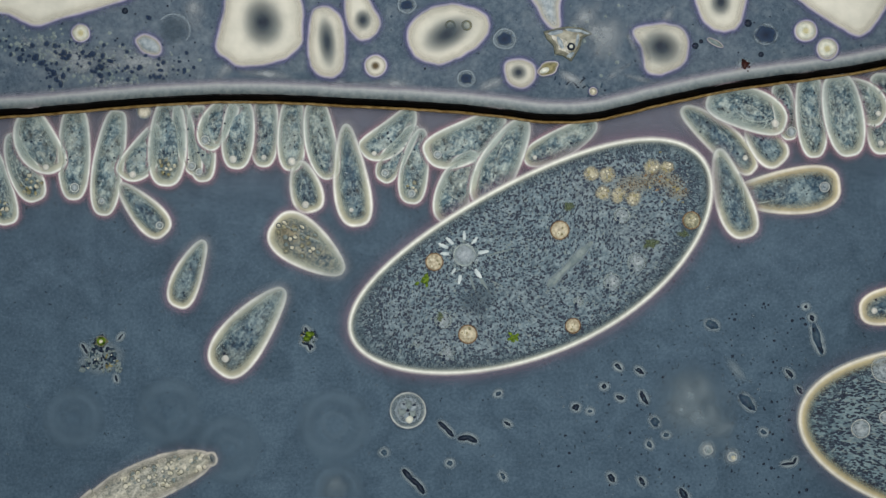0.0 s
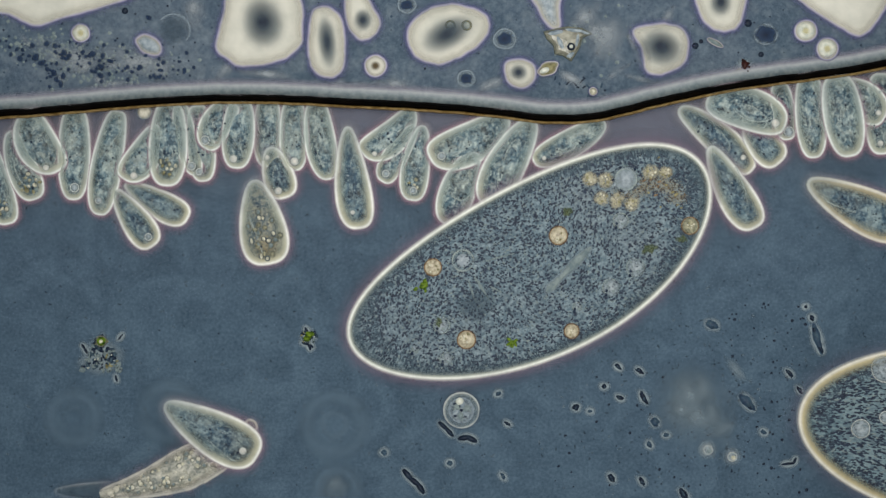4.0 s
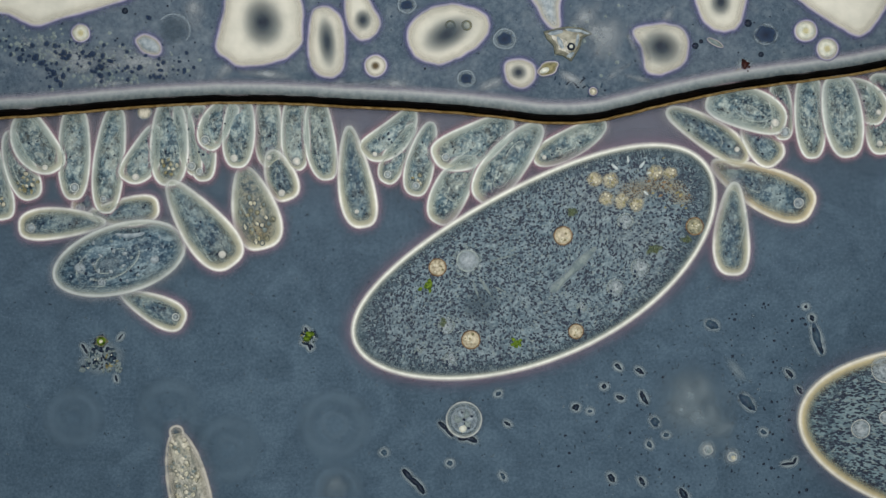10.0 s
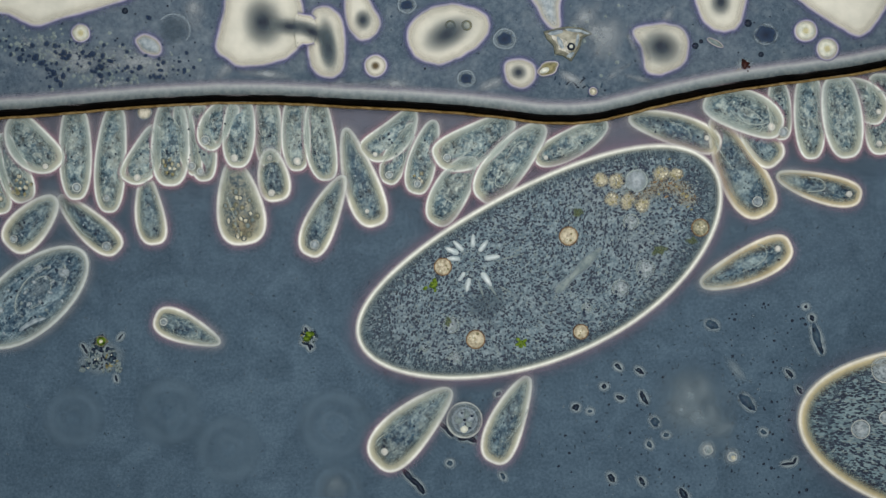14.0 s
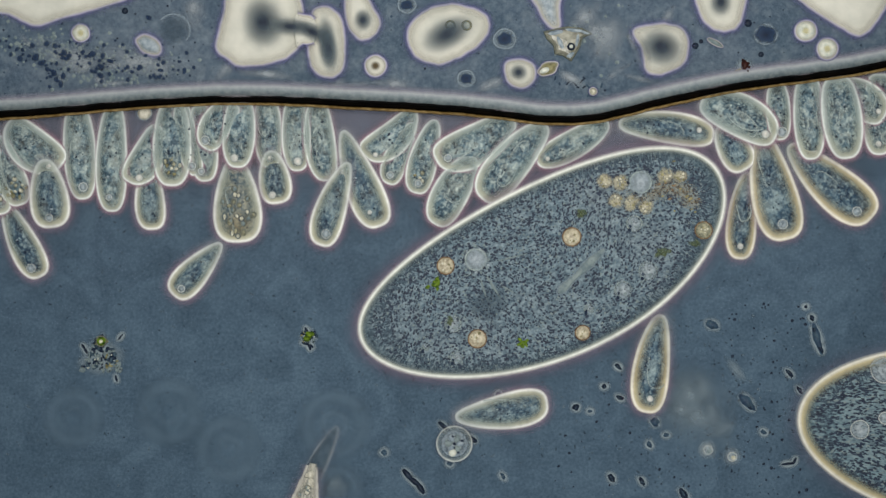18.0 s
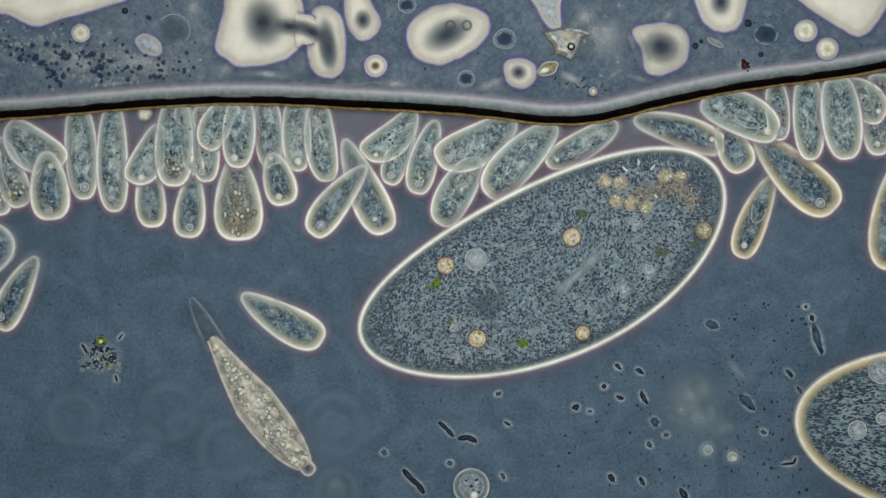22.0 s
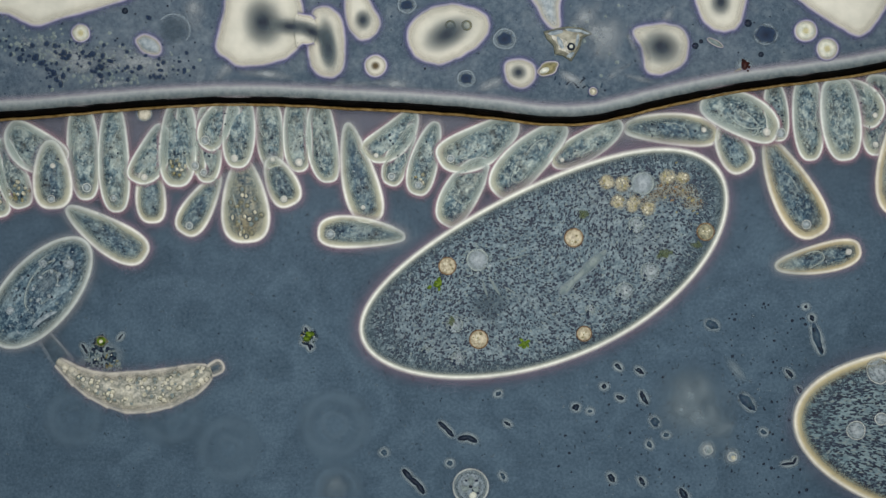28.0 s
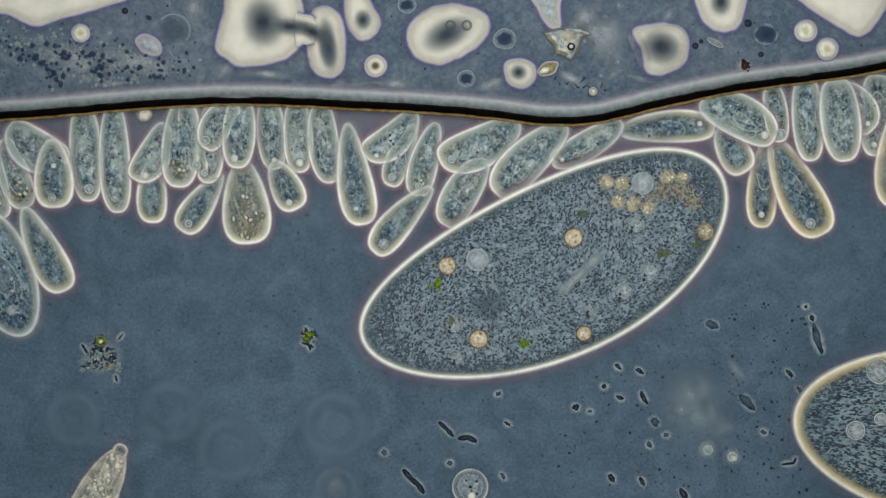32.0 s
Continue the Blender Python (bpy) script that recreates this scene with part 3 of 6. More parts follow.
part("coat", dome(rough_loop(px(20), px(18), 3, 0.12, 26), 0.004, 7), M_HALO, ob, "soft pale halo painted round it")
part("body", dome(rough_loop(px(7), px(11), 5, 0.22, 18), 0.03, 3), M_RED, ob)
for x, y, r in ((6, 5, 3), (7, -2, 3.2), (5, -9, 3), (-3, 10, 3)):
    part("knob", bead(px(r), 0.02, 9, 2), M_RED, ob, at=pose(px(x), px(y), 0.01))
part("streak", dome(rough_loop(px(11), px(2.6), 8, 0.2, 12), 0.012, 2), M_OIL, ob, "yellow-brown streak", pose(px(-12), px(-8), 0.004, 0, 0, 28))
for x, y in ((797, 45), (826, 45)):
    ob = thing("bubble", "tiny clear ring-shaped bubble on a cream droplet", "bubble", "bubbles", at=pose(*spot(x, y, 0.08), 0.075))
    part("wall", ring(px(7.5), px(2), 18), M_OIL, ob)
    part("lens", bead(px(6), 0.01, 14), M_PALE, ob)


def granule_band():
    """The drifts of dark grains in the film."""
    rnd = random.Random(3)
    ms = []
    soft = []
    big = ((60, 82, 5), (66, 103, 7), (76, 113, 6), (86, 124, 5), (98, 131, 6), (114, 136, 5), (110, 151, 5), (85, 79, 5), (100, 83, 5), (116, 95, 6), (125, 100, 5), (148, 95, 4), (166, 97, 6), (184, 101, 5),
           (180, 135, 6), (165, 127, 4), (145, 158, 4), (130, 163, 3), (228, 143, 4), (250, 120, 5), (291, 112, 4), (308, 124, 3), (328, 128, 4), (285, 137, 4), (22, 98, 4), (38, 105, 6), (265, 33, 5))
    for i in range(150):
        if i < len(big):
            x, y, r = big[i]
        else:
            u = rnd.random()
            x, y = (8 + 104 * u + rnd.gauss(0, 8), 66 + 86 * u ** 1.2 + rnd.gauss(0, 7)) if i < 55 else (rnd.uniform(95, 345), 0)
            y = y or 92 + (x - 75) * 0.13 + rnd.gauss(6, 18)
            r = rnd.choice((1.8, 2.4, 3.0, 3.8))
        if y > edge_line(x) - 36:
            continue
        cx, cy = spot(x, y)
        soft.append(moved(dome(rough_loop(px(r * rnd.uniform(1.0, 1.4)), px(r), i, 0.2, 12, rnd.uniform(0, 3)), px(r) * 0.5, 4), cx, cy, FILM_TOP + 0.03 + 0.0004 * (i % 20)))
    ob = part("film_granules", join(*soft), M_SEED)
    tagged(ob, "drift of soft navy grains in the organic film", "granules", kind="stuff")
    for i in range(230):
        x = rnd.uniform(0, 1568)
        y = edge_line(x) - rnd.uniform(24, 200)
        r = rnd.uniform(1.0, 2.3)
        cx, cy = spot(x, y)
        ms.append(moved(dome(ellipse(px(r), px(r), 7), px(r) * 0.5, 2), cx, cy, FILM_TOP))
    for i in range(16):
        x, y = rnd.gauss(1015, 26), rnd.gauss(148, 9)
        ms.append(moved(dome(ellipse(px(rnd.uniform(3, 6)), px(1.6), 8), 0.01, 2), *spot(x, y), FILM_TOP, rnd.uniform(0, 3)))
    ob = part("film_granules", join(*ms[::2]), M_DARK)
    tagged(ob, "scattered blue-black grains in the organic film", "granules", kind="stuff")
    ob = part("film_granules", join(*ms[1::2]), M_BLUE)
    tagged(ob, "scattered blue-black grains in the organic film", "granules", kind="stuff")
    ms = []
    for i in range(330):
        x, y = rnd.gauss(150, 90), 0
        y = 74 + x * 0.24 + rnd.gauss(0, 26)
        if rnd.random() < 0.12:
            x, y = rnd.gauss(1065, 40), rnd.gauss(50, 36)
        if y > edge_line(x) - 34:
            continue
        r = rnd.uniform(1.4, 4.2)
        cx, cy = spot(x, y)
        ms.append(moved(dome(rough_loop(px(r), px(r), i, 0.2, 9), px(r) * 0.4, 2), cx, cy, FILM_TOP))
    ob = part("pale_granules", join(*ms), M_DIM)
    tagged(ob, "loose pale grains in the organic film", "granules", kind="stuff")


granule_band()


def soft_patch(name, x, y, rx, ry, label, mat=M_SMUDGE, z=0.004, turn=0.0):
    ob = part(name, dome(rough_loop(px(rx), px(ry), x, 0.12, 36, radians(turn)), 0.012, 8), mat, at=pose(*spot(x, y), z))
    return tagged(ob, label, "smudge")


soft_patch("pale_patch", 1062, 60, 60, 62, "cloudy pale patch in the organic film", M_WISP, z=FILM_TOP)
for _x, _y, _rx, _ry, _turn in ((398, 128, 30, 14, 50), (470, 132, 60, 12, -6), (590, 150, 34, 12, 10), (700, 150, 50, 14, -8), (868, 150, 36, 14, 20), (1180, 30, 30, 14, 60), (1010, 140, 34, 14, -30), (345, 20, 26, 40, 0), (1090, 130, 40, 9, 32), (1120, 70, 12, 30, 10), (975, 20, 14, 40, 20), (1130, 140, 40, 8, -14), (640, 150, 60, 8, 4), (190, 150, 60, 7, 8), (200, 116, 20, 12, 0), (240, 108, 22, 10, 0), (178, 142, 14, 12, 0), (150, 120, 26, 14, 20), (45, 72, 26, 9, -50), (110, 140, 14, 10, 0)):
    soft_patch("pale_patch", _x, _y, _rx, _ry, "cloudy pale wisp in the organic film", M_WISP, z=FILM_TOP + 0.001, turn=_turn)
soft_patch("pale_patch", 1085, 92, 54, 20, "cloudy pale streak in the organic film", M_WISP, z=FILM_TOP + 0.014, turn=-50)
soft_patch("pale_patch", 1035, 28, 44, 22, "cloudy pale streak in the organic film", M_WISP, z=FILM_TOP + 0.028, turn=40)
soft_patch("pale_patch", 250, 112, 110, 34, "cloudy pale patch in the organic film", M_WISP, z=FILM_TOP + 0.014, turn=-12)
soft_patch("pale_patch", 130, 100, 90, 34, "cloudy pale patch in the organic film", M_WISP, z=FILM_TOP, turn=-15)


def crystal():
    """One broken clear fragment: a faceted body with a dark outline, bright facets and a round bubble."""
    ob = thing("crystal", "angular clear crystal fragment with a dark outline", "crystal", at=pose(*spot(1003, 75), FILM_TOP))
    x0, y0 = spot(1003, 75)
    corners = [(962, 58), (984, 52), (1006, 49), (1030, 52), (1046, 61), (1030, 67), (1025, 84), (1010, 109), (996, 99), (982, 96), (980, 82), (968, 70)]
    loop = [(a - x0, b - y0) for a, b in (spot(*c) for c in corners)][::-1]
    body = part("body", dome(loop, 0.03, 2), M_CRYSTAL, ob)
    body.data.polygons.foreach_set("use_smooth", [False] * len(body.data.polygons))
    part("outline", border(loop, px(1.5), px(2.5), 0.01, 0.04, 0.03, 5), M_OUTLINE, ob, "thin dark outline")
    for x, y, rx, ry, turn in ((-20, 16, 14, 4, 10), (14, 20, 18, 3.5, -6), (32, 16, 10, 3, -20), (-12, -2, 4, 13, 25), (6, -24, 9, 4, 30), (18, 2, 3, 12, -10)):
        f = part("facet", dome(ellipse(px(rx), px(ry), 8), 0.012, 2), M_BLADDER, ob, "bright glinting facet", pose(px(x), px(y), 0.026, 0, 0, turn))
    b = part("bubble", bead(px(7), 0.02, 16), M_DARK, ob, "dark round bubble", pose(px(7), px(-9), 0.028))
    part("glint", moved(bead(px(3.4), 0.012, 10), 0, 0, 0.018), M_PALE, b)


crystal()
ob = thing("crystal", "small yellow-brown grain beside a cream droplet", "crystal", at=pose(*spot(969, 123), FILM_TOP))
part("body", dome(rough_loop(px(20), px(11), 4, 0.15, 20, 0.4), 0.03, 4), M_OIL, ob)
part("outline", border(rough_loop(px(20), px(11), 4, 0.15, 20, 0.4), px(5), px(4), 0.005, 0.045, 0.04), M_RIM_FILM, ob)
part("bright_end", dome(ellipse(px(9), px(5), 14), 0.015, 3), M_PALE, ob, at=pose(px(-6), px(-3), 0.03, 0, 0, 20))
ob = thing("diatom", "tiny spindle-shaped diatom in the organic film", "diatom", at=pose(*spot(1264, 77), FILM_TOP, 0, 0, -28))
part("body", dome(ellipse(px(16), px(5), 20), 0.02, 3), M_DIM, ob)
part("outline", border(ellipse(px(16), px(5), 20), px(3), px(3), 0.005, 0.035, 0.025), M_RIM_FILM, ob)


# ---- debris and bacteria lying on the slide ----
def ring_cell(x, y, rx, ry, turn=0, dark=True, label="tiny dark bacterium in a painted pale halo on the slide"):
    ob = thing("bacterium", label, "bacterium", "bacteria on the slide", at=pose(*spot(x, y), 0.002, 0, 0, turn))
    loop = rough_loop(px(rx * 1.02), px(ry * 0.98), x + y, 0.24, 20)
    # wider soft disc: the bacterium's pale halo, painted on the slide
    part("coat", dome(rough_loop(px(rx + 9), px(ry + 8), x, 0.1, 24), 0.004, 7), M_HALO, ob, "pale grey halo painted round it")
    part("body", moved(dome(loop, 0.02, 3), 0, 0, 0.002), M_DARK if dark else M_BLUE, ob)
    rnd = random.Random(x * 3 + y)
    for i in range(2):
        part("grain", dome(rough_loop(px(rx * 0.3), px(ry * 0.22), i, 0.3, 8), 0.008, 2), M_STUB, ob, at=pose(px(rnd.uniform(-0.5, 0.5) * rx), px(rnd.uniform(-0.4, 0.4) * ry), 0.018))
    return ob


for x, y, rx, ry, turn, dark in ((1260, 575, 11, 8, -30, False), (1426, 543, 3, 3, 0, True), (1437, 563, 4, 6, 20, True), (1446, 599, 7, 27, 14, False),
                                 (1452, 618, 4, 9, 28, True), (1441, 584, 4, 6, 10, True), (1397, 661, 10, 3.5, -48, True), (1415, 691, 8, 3.5, -55, True), (1322, 712, 17, 9, -52, False), (1327, 720, 7, 4, -40, True),
                                 (1094, 649, 7, 4, -40, True), (1132, 657, 8, 4, -40, True), (1069, 684, 5, 4, -30, True), (1097, 704, 7, 4, -30, True),
                                 (1139, 704, 13, 4.5, -62, True), (1019, 721, 6, 6, -50, True), (1044, 728, 4, 3, 0, False), (1159, 747, 9, 7, -40, False),
                                 (1179, 770, 5, 4, 0, False), (1149, 787, 6, 4.5, -60, False), (1082, 846, 9, 5, -50, True), (1136, 852, 8, 4.5, -55, True),
                                 (1210, 875, 12, 6, -48, True), (890, 843, 6, 3.5, -60, False), (898, 750, 6, 3, -35, True), (882, 697, 5, 4, 0, False),
                                 (680, 801, 6, 5, 0, False), (796, 820, 5, 5, 0, False), (1351, 765, 6, 4, -30, False)):
    ring_cell(x, y, rx, ry, turn, dark)
for x, y, r, m in ((1252, 796, 10, M_DIM), (1295, 808, 10, M_BEAD)):
    ob = thing("round_spore", "small pale ring-shaped spore on the slide", "spore", "spores", at=pose(*spot(x, y), 0.002))
    part("coat", dome(ellipse(px(r * 2), px(r * 2), 24), 0.004, 7), M_HALO, ob, "pale grey halo painted round it")
    part("body", moved(bead(px(r), 0.02, 18, 5), 0, 0, 0.004), M_CLOUD, ob)
    part("wall", border(ellipse(px(r * 0.8), px(r * 0.8), 20), px(4), px(5), 0.012, 0.03, 0.028), M_SOFT, ob)
    part("grain", bead(px(r * 0.42), 0.012, 10, 2), m, ob, at=pose(px(r * 0.2), px(-r * 0.2), 0.024))


def rod_chain(pts, r, label="thin dark curved rod bacterium on the slide"):
    ob = thing("rod_bacterium", label, "bacterium", "rod bacteria", at=pose(*spot(*pts[0]), 0.002))
    x0, y0 = spot(*pts[0])
    ms, gs = [], []
    for (xa, ya), (xb, yb) in zip(pts, pts[1:]):
        (a, b), (c, d) = spot(xa, ya), spot(xb, yb)
        ln, an = math.hypot(c - a, d - b), math.atan2(d - b, c - a)
        loop = ellipse(ln / 2 + px(r), px(r), 16)
        ms.append(moved(dome(loop, 0.02, 3), (a + c) / 2 - x0, (b + d) / 2 - y0, 0, an))
        gs.append(moved(dome(ellipse(ln / 2 + px(r + 8), px(r + 8), 20), 0.003, 7), (a + c) / 2 - x0, (b + d) / 2 - y0, 0, an))
    part("body", join(*ms), M_DARK, ob, at=pose(0, 0, 0.004))
    part("coat", join(*gs), M_HALO, ob, "pale grey halo painted round it")


rod_chain([(779, 749), (790, 759), (800, 770)], 4)
rod_chain([(815, 776), (828, 774), (840, 780)], 5)
rod_chain([(716, 834), (728, 848), (740, 858), (748, 870)], 5)
rod_chain([(146, 611), (150, 617), (154, 624)], 2.2)
rod_chain([(210, 601), (217, 592)], 1.8)
rod_chain([(205, 666), (207, 674)], 2.0)
rod_chain([(1385, 822), (1404, 820), (1408, 812)], 2.5)


def speck_field():
    rnd = random.Random(11)
    ms = []
    for i in range(330):
        if i < 105:
            x, y = rnd.uniform(1290, 1430), rnd.uniform(535, 875)
        elif i < 160:
            x, y = rnd.uniform(980, 1300), rnd.uniform(640, 880)
        else:
            x, y = rnd.uniform(0, 1568), rnd.uniform(380, 880)
        r = rnd.choice((1.2, 1.5, 1.8, 2.2, 3.0)) if i < 160 else rnd.uniform(0.8, 1.6)
        ms.append(moved(dome(ellipse(px(r), px(r * rnd.uniform(0.7, 1.2)), 7), px(r) * 0.5, 2), *spot(x, y), 0.0, rnd.uniform(0, 3)))
    ob = part("dark_specks", join(*ms), M_DARK)
    tagged(ob, "scattered tiny dark specks on the slide", "specks", kind="stuff")


speck_field()


def mote_field():
    """The haze of bacteria too small to tell apart."""
    rnd = random.Random(31)
    for name, mat, count, label in (("faint_flecks", M_FLECK, 400, "faint dark flecks strewn over the slide"), ("faint_motes", M_MOTE, 420, "faint pale motes strewn over the slide")):
        ms = []
        for i in range(count):
            x, y = rnd.uniform(-10, 1578), rnd.uniform(330, 890)
            if i % 3 == 0:
                x, y = rnd.gauss(1230, 160), rnd.gauss(730, 110)
            r = rnd.uniform(0.9, 2.0)
            ms.append(moved(dome(rough_loop(px(r * rnd.uniform(1, 2.6)), px(r), i, 0.2, 7), 0.003, 1), *spot(x, y), 0.0002, rnd.uniform(0, 3.1)))
        tagged(part(name, join(*ms), mat), label, "specks", kind="stuff")


mote_field()


def algal_clump(x, y, r, seed, green, label, wedge=False):
    """A loose heap of flakes and grains round a few green algae; a wedge is narrow at its top and broad at its foot."""
    rnd = random.Random(seed)
    ob = thing("algal_clump", label, "debris clump", "debris clumps", at=pose(*spot(x, y), 0.0))
    coat = rough_loop(px(r * 1.3), px(r * 1.25), seed, 0.16, 30)
    if wedge:
        coat = [(x * (0.84 - 0.42 * y / px(r * 1.3)), y * 0.86) for x, y in coat]
    part("coat", dome(coat, 0.004, 7), M_HALO, ob, "thin grey halo painted round the clump")
    few = 0.35 if r < 20 else 1.0
    for mat, name, count, size in ((M_DIM, "pale_flake", int(34 * few), 5.5), (M_NAVY, "dark_grain", int(44 * few), 4.2), (M_STUB, "slate_grain", int(30 * few), 5.0), (M_OIL, "brown_flake", int(9 * few), 5), (M_PALE, "bright_grain", int(10 * few), 2.2)):
        for i in range(count):
            q, a = r * math.sqrt(rnd.random()), rnd.uniform(0, 6.28)
            gx, gy = q * math.cos(a), q * 0.9 * math.sin(a)
            if wedge:
                gy = r * (0.75 - 1.5 * rnd.random() ** 0.7)
                gx = (0.22 * r + (0.75 * r - gy) * 0.46) * rnd.uniform(-1, 1)
            s = size * rnd.uniform(0.6, 1.2) * (r / 34) ** 0.6
            part(name, dome(rough_loop(px(s), px(s * rnd.uniform(0.35, 0.8)), i, 0.25, 9), 0.03, 2), mat, ob,
                 at=pose(px(gx), px(gy), 0, 0, 0, rnd.uniform(0, 180)))
    for gx, gy, gr in green:
        alga = part("green_alga", dome(rough_loop(px(gr), px(gr * 0.8), gx + 40, 0.1 if gr > 8 else 0.34, 16), 0.035, 3), M_GREEN, ob, "bright green algal cell", pose(px(gx), px(-gy), 0.01))
        if gr > 8:
            part("wall", moved(ring(px(gr * 0.9), px(1.3), 18, 5), 0, 0, 0.016), M_OUTLINE, alga)
            part("gleam", moved(bead(px(gr * 0.35), 0.01, 10, 2), 0, 0, 0.032), M_BEAD, alga)


algal_clump(180, 626, 40, 5, ((0, -22, 10),), "loose green-brown clump of algae and detritus", True)
algal_clump(546, 597, 15, 9, ((2, -5, 8), (-3, 3, 6.5)), "small green and dark clump of detritus")
for _pts in ([(541, 582), (544, 588)], [(536, 607), (544, 609), (553, 614)], [(546, 606), (549, 618)]):
    rod_chain(_pts, 2.6, "stubby dark rod bacterium beside a green clump")
# Out-of-focus halo rings, painted as thin soft hoops.
for x, y, r in ((404, 796, 46), (592, 752, 50), (596, 868, 34), (300, 730, 46), (130, 740, 40)):
    v, f, l = border(ellipse(px(r), px(r), 48), px(22), px(22), 0.001, 0.006, 0.003)
    l = [1 - abs(q - 0.4) / (0.4 if q < 0.4 else 0.6) for q in l]
    ob = thing("faint_ring", "barely visible pale out-of-focus ring, painted over the slide", "ring mark", "ring marks", at=pose(*spot(x, y), 0.0012))
    part("outer_ring", (v, f, l), M_HOOP, ob)
    v, f, l = border(ellipse(px(r * 0.42), px(r * 0.42), 36), px(10), px(10), 0.001, 0.004, 0.002)
    part("inner_ring", (v, f, [1 - abs(q - 0.4) / (0.4 if q < 0.4 else 0.6) for q in l]), M_HOOP, ob)
for x, y, lumps in ((1236, 725, ((0, 3, 112, 84, -50), (-14, -25, 46, 62, 0), (10, -34, 26, 34, 20), (24, 6, 34, 20, -60), (44, 34, 30, 16, 30), (-30, 0, 24, 18, 0), (66, -70, 34, 14, -50))),
                    (592, 860, ((0, 0, 36, 34, 0), (4, -6, 16, 14, 0)))):
    ob = thing("pale_smudge", "blurred pale grey smudge on the slide", "smudge", at=pose(*spot(x, y), 0.002))
    for k, (dx, dy, rx, ry, turn) in enumerate(lumps):
        part("haze" if k == 0 else "lump", dome(rough_loop(px(rx), px(ry), 7 + k, 0.14, 36, radians(turn)), 0.01, 8), M_SMUDGE, ob, at=pose(px(dx), px(-dy), 0.003 * k))


# ---- the living cells ----


def grain_mesh(name, mat, seed):
    ob = part(name, dome(rough_loop(px(3.0), px(2.4), seed, 0.22, 9), 0.008, 2), mat)
    me = ob.data
    bpy.data.objects.remove(ob)
    return me


GRAIN_MESH = {"dark": grain_mesh("granule", M_NAVY, 1), "pale": grain_mesh("granule", M_BLADDER, 2), "dim": grain_mesh("granule", M_DIM, 3)}


def run_along(ob, length):
    """Stores how far each corner lies from the narrow end (0) to the round end (1)."""
    xs = [max(0.0, min(1.0, v.co.x / length + 0.5)) for v in ob.data.vertices]
    ob.data.attributes.new("along", "FLOAT", "POINT").data.foreach_set("value", xs)


def small_ciliate(key, length, width, point=0.8, bend=0.0, dot=0.36, label="blue-grey teardrop ciliate with a cream rim", rim=M_RIM, mat=None,
                  group="small ciliates", seed=None):
    """A flat teardrop cell: body, pellicle, contractile vacuole near the round end, and a few granules."""
    rim = M_RIM_FREE if rim is M_RIM else rim
    seed = seed if seed is not None else len(CELLS) * 7 + 3
    rnd = random.Random(seed)
    if key in TUCKED:
        length += TUCK
    L, W = px(length - 3), px(width - 3)
    loop = teardrop(L, W, point, bend, blunt=0.5 if key in TUCKED else 0.78)
    h = 0.05 + W * 0.16
    ob = thing("ciliate", label, "ciliate", group)
    part("body", dome(loop, h, 6, 3.0), mat or (M_ROW if rim is M_RIM_DIM else M_CELL), ob)
    # the halo of light round the cell is painted into this rim
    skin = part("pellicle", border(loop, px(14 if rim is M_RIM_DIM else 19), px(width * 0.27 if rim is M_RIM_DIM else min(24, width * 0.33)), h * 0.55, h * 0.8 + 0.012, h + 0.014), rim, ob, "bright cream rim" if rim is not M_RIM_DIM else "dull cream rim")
    run_along(skin, L)
    vx, vy = L * dot, rnd.uniform(-0.14, 0.14) * W
    style, vr = rnd.random() if key != "s18" else 1.0, rnd.uniform(5.5, 10)
    if style < 0.4:
        part("contractile_vacuole", moved(bead(px(vr * 0.95), 0.012, 14, 5), vx, vy, h + 0.004), M_VAC, ob, "small bright round vacuole")
    elif style < 0.8:
        vac = part("contractile_vacuole", moved(bead(px(vr), 0.01, 14, 5), vx, vy, h + 0.003), M_CLOUD, ob, "small clear round vacuole")
        part("wall", moved(border(ellipse(px(vr * 0.85), px(vr * 0.85), 18), px(4), px(4), 0.0, 0.008, 0.006, 7), vx, vy, h + 0.006), M_SOFT, vac)
    for i in range(2 if rim is M_RIM_DIM else 1):
        u, k = rnd.uniform(-0.12, 0.2), rnd.uniform(0.3, 0.62)
        fold = teardrop(L * k, W * rnd.uniform(0.34, 0.6), rnd.uniform(0.2, 0.6), rnd.uniform(-0.25, 0.25), 30)
        part("inner_fold", moved(arc_of(border(fold, px(5), px(6), 0.0, 0.006, 0.004, 8), 30, rnd.randrange(30), rnd.randrange(9, 17)), L * u, W * rnd.uniform(-0.16, 0.16), h + 0.003, rnd.uniform(-0.35, 0.35)), M_FOLD, ob, "faint pale inner fold")
    for i in range(9):
        gx, gy, s = L * rnd.uniform(-0.26, 0.36), W * rnd.uniform(-0.24, 0.24), rnd.uniform(0.35, 0.85)
        kind = ("dark", "dim", "dark", "dim", "pale")[i % 5]
        g = new("granule", GRAIN_MESH[kind])
        g.parent = ob
        g.matrix_basis = pose(gx, gy, h + 0.002, 0, 0, rnd.uniform(0, 360)) @ Matrix.Diagonal((s * 1.1, s, 1, 1))
    for i in range({"r0": 6, "r1": 12, "r6": 9, "r16": 4}.get(key, 0)):
        q, a = px(3.6) * math.sqrt(i + 0.5) * 1.5, i * 2.4
        g = part("oil_granule", dome(rough_loop(px(rnd.uniform(2.8, 4.8)), px(rnd.uniform(2.2, 3.8)), i + len(CELLS), 0.25, 11), 0.008, 3), (M_BEAD, M_YELLOW, M_OIL)[i % 3], ob, "golden oil granule",
                 pose(L * 0.27 + q * math.cos(a) + px(rnd.uniform(-2, 2)), q * math.sin(a) + px(rnd.uniform(-2, 2)), h + 0.002, 0, 0, rnd.uniform(0, 180)))
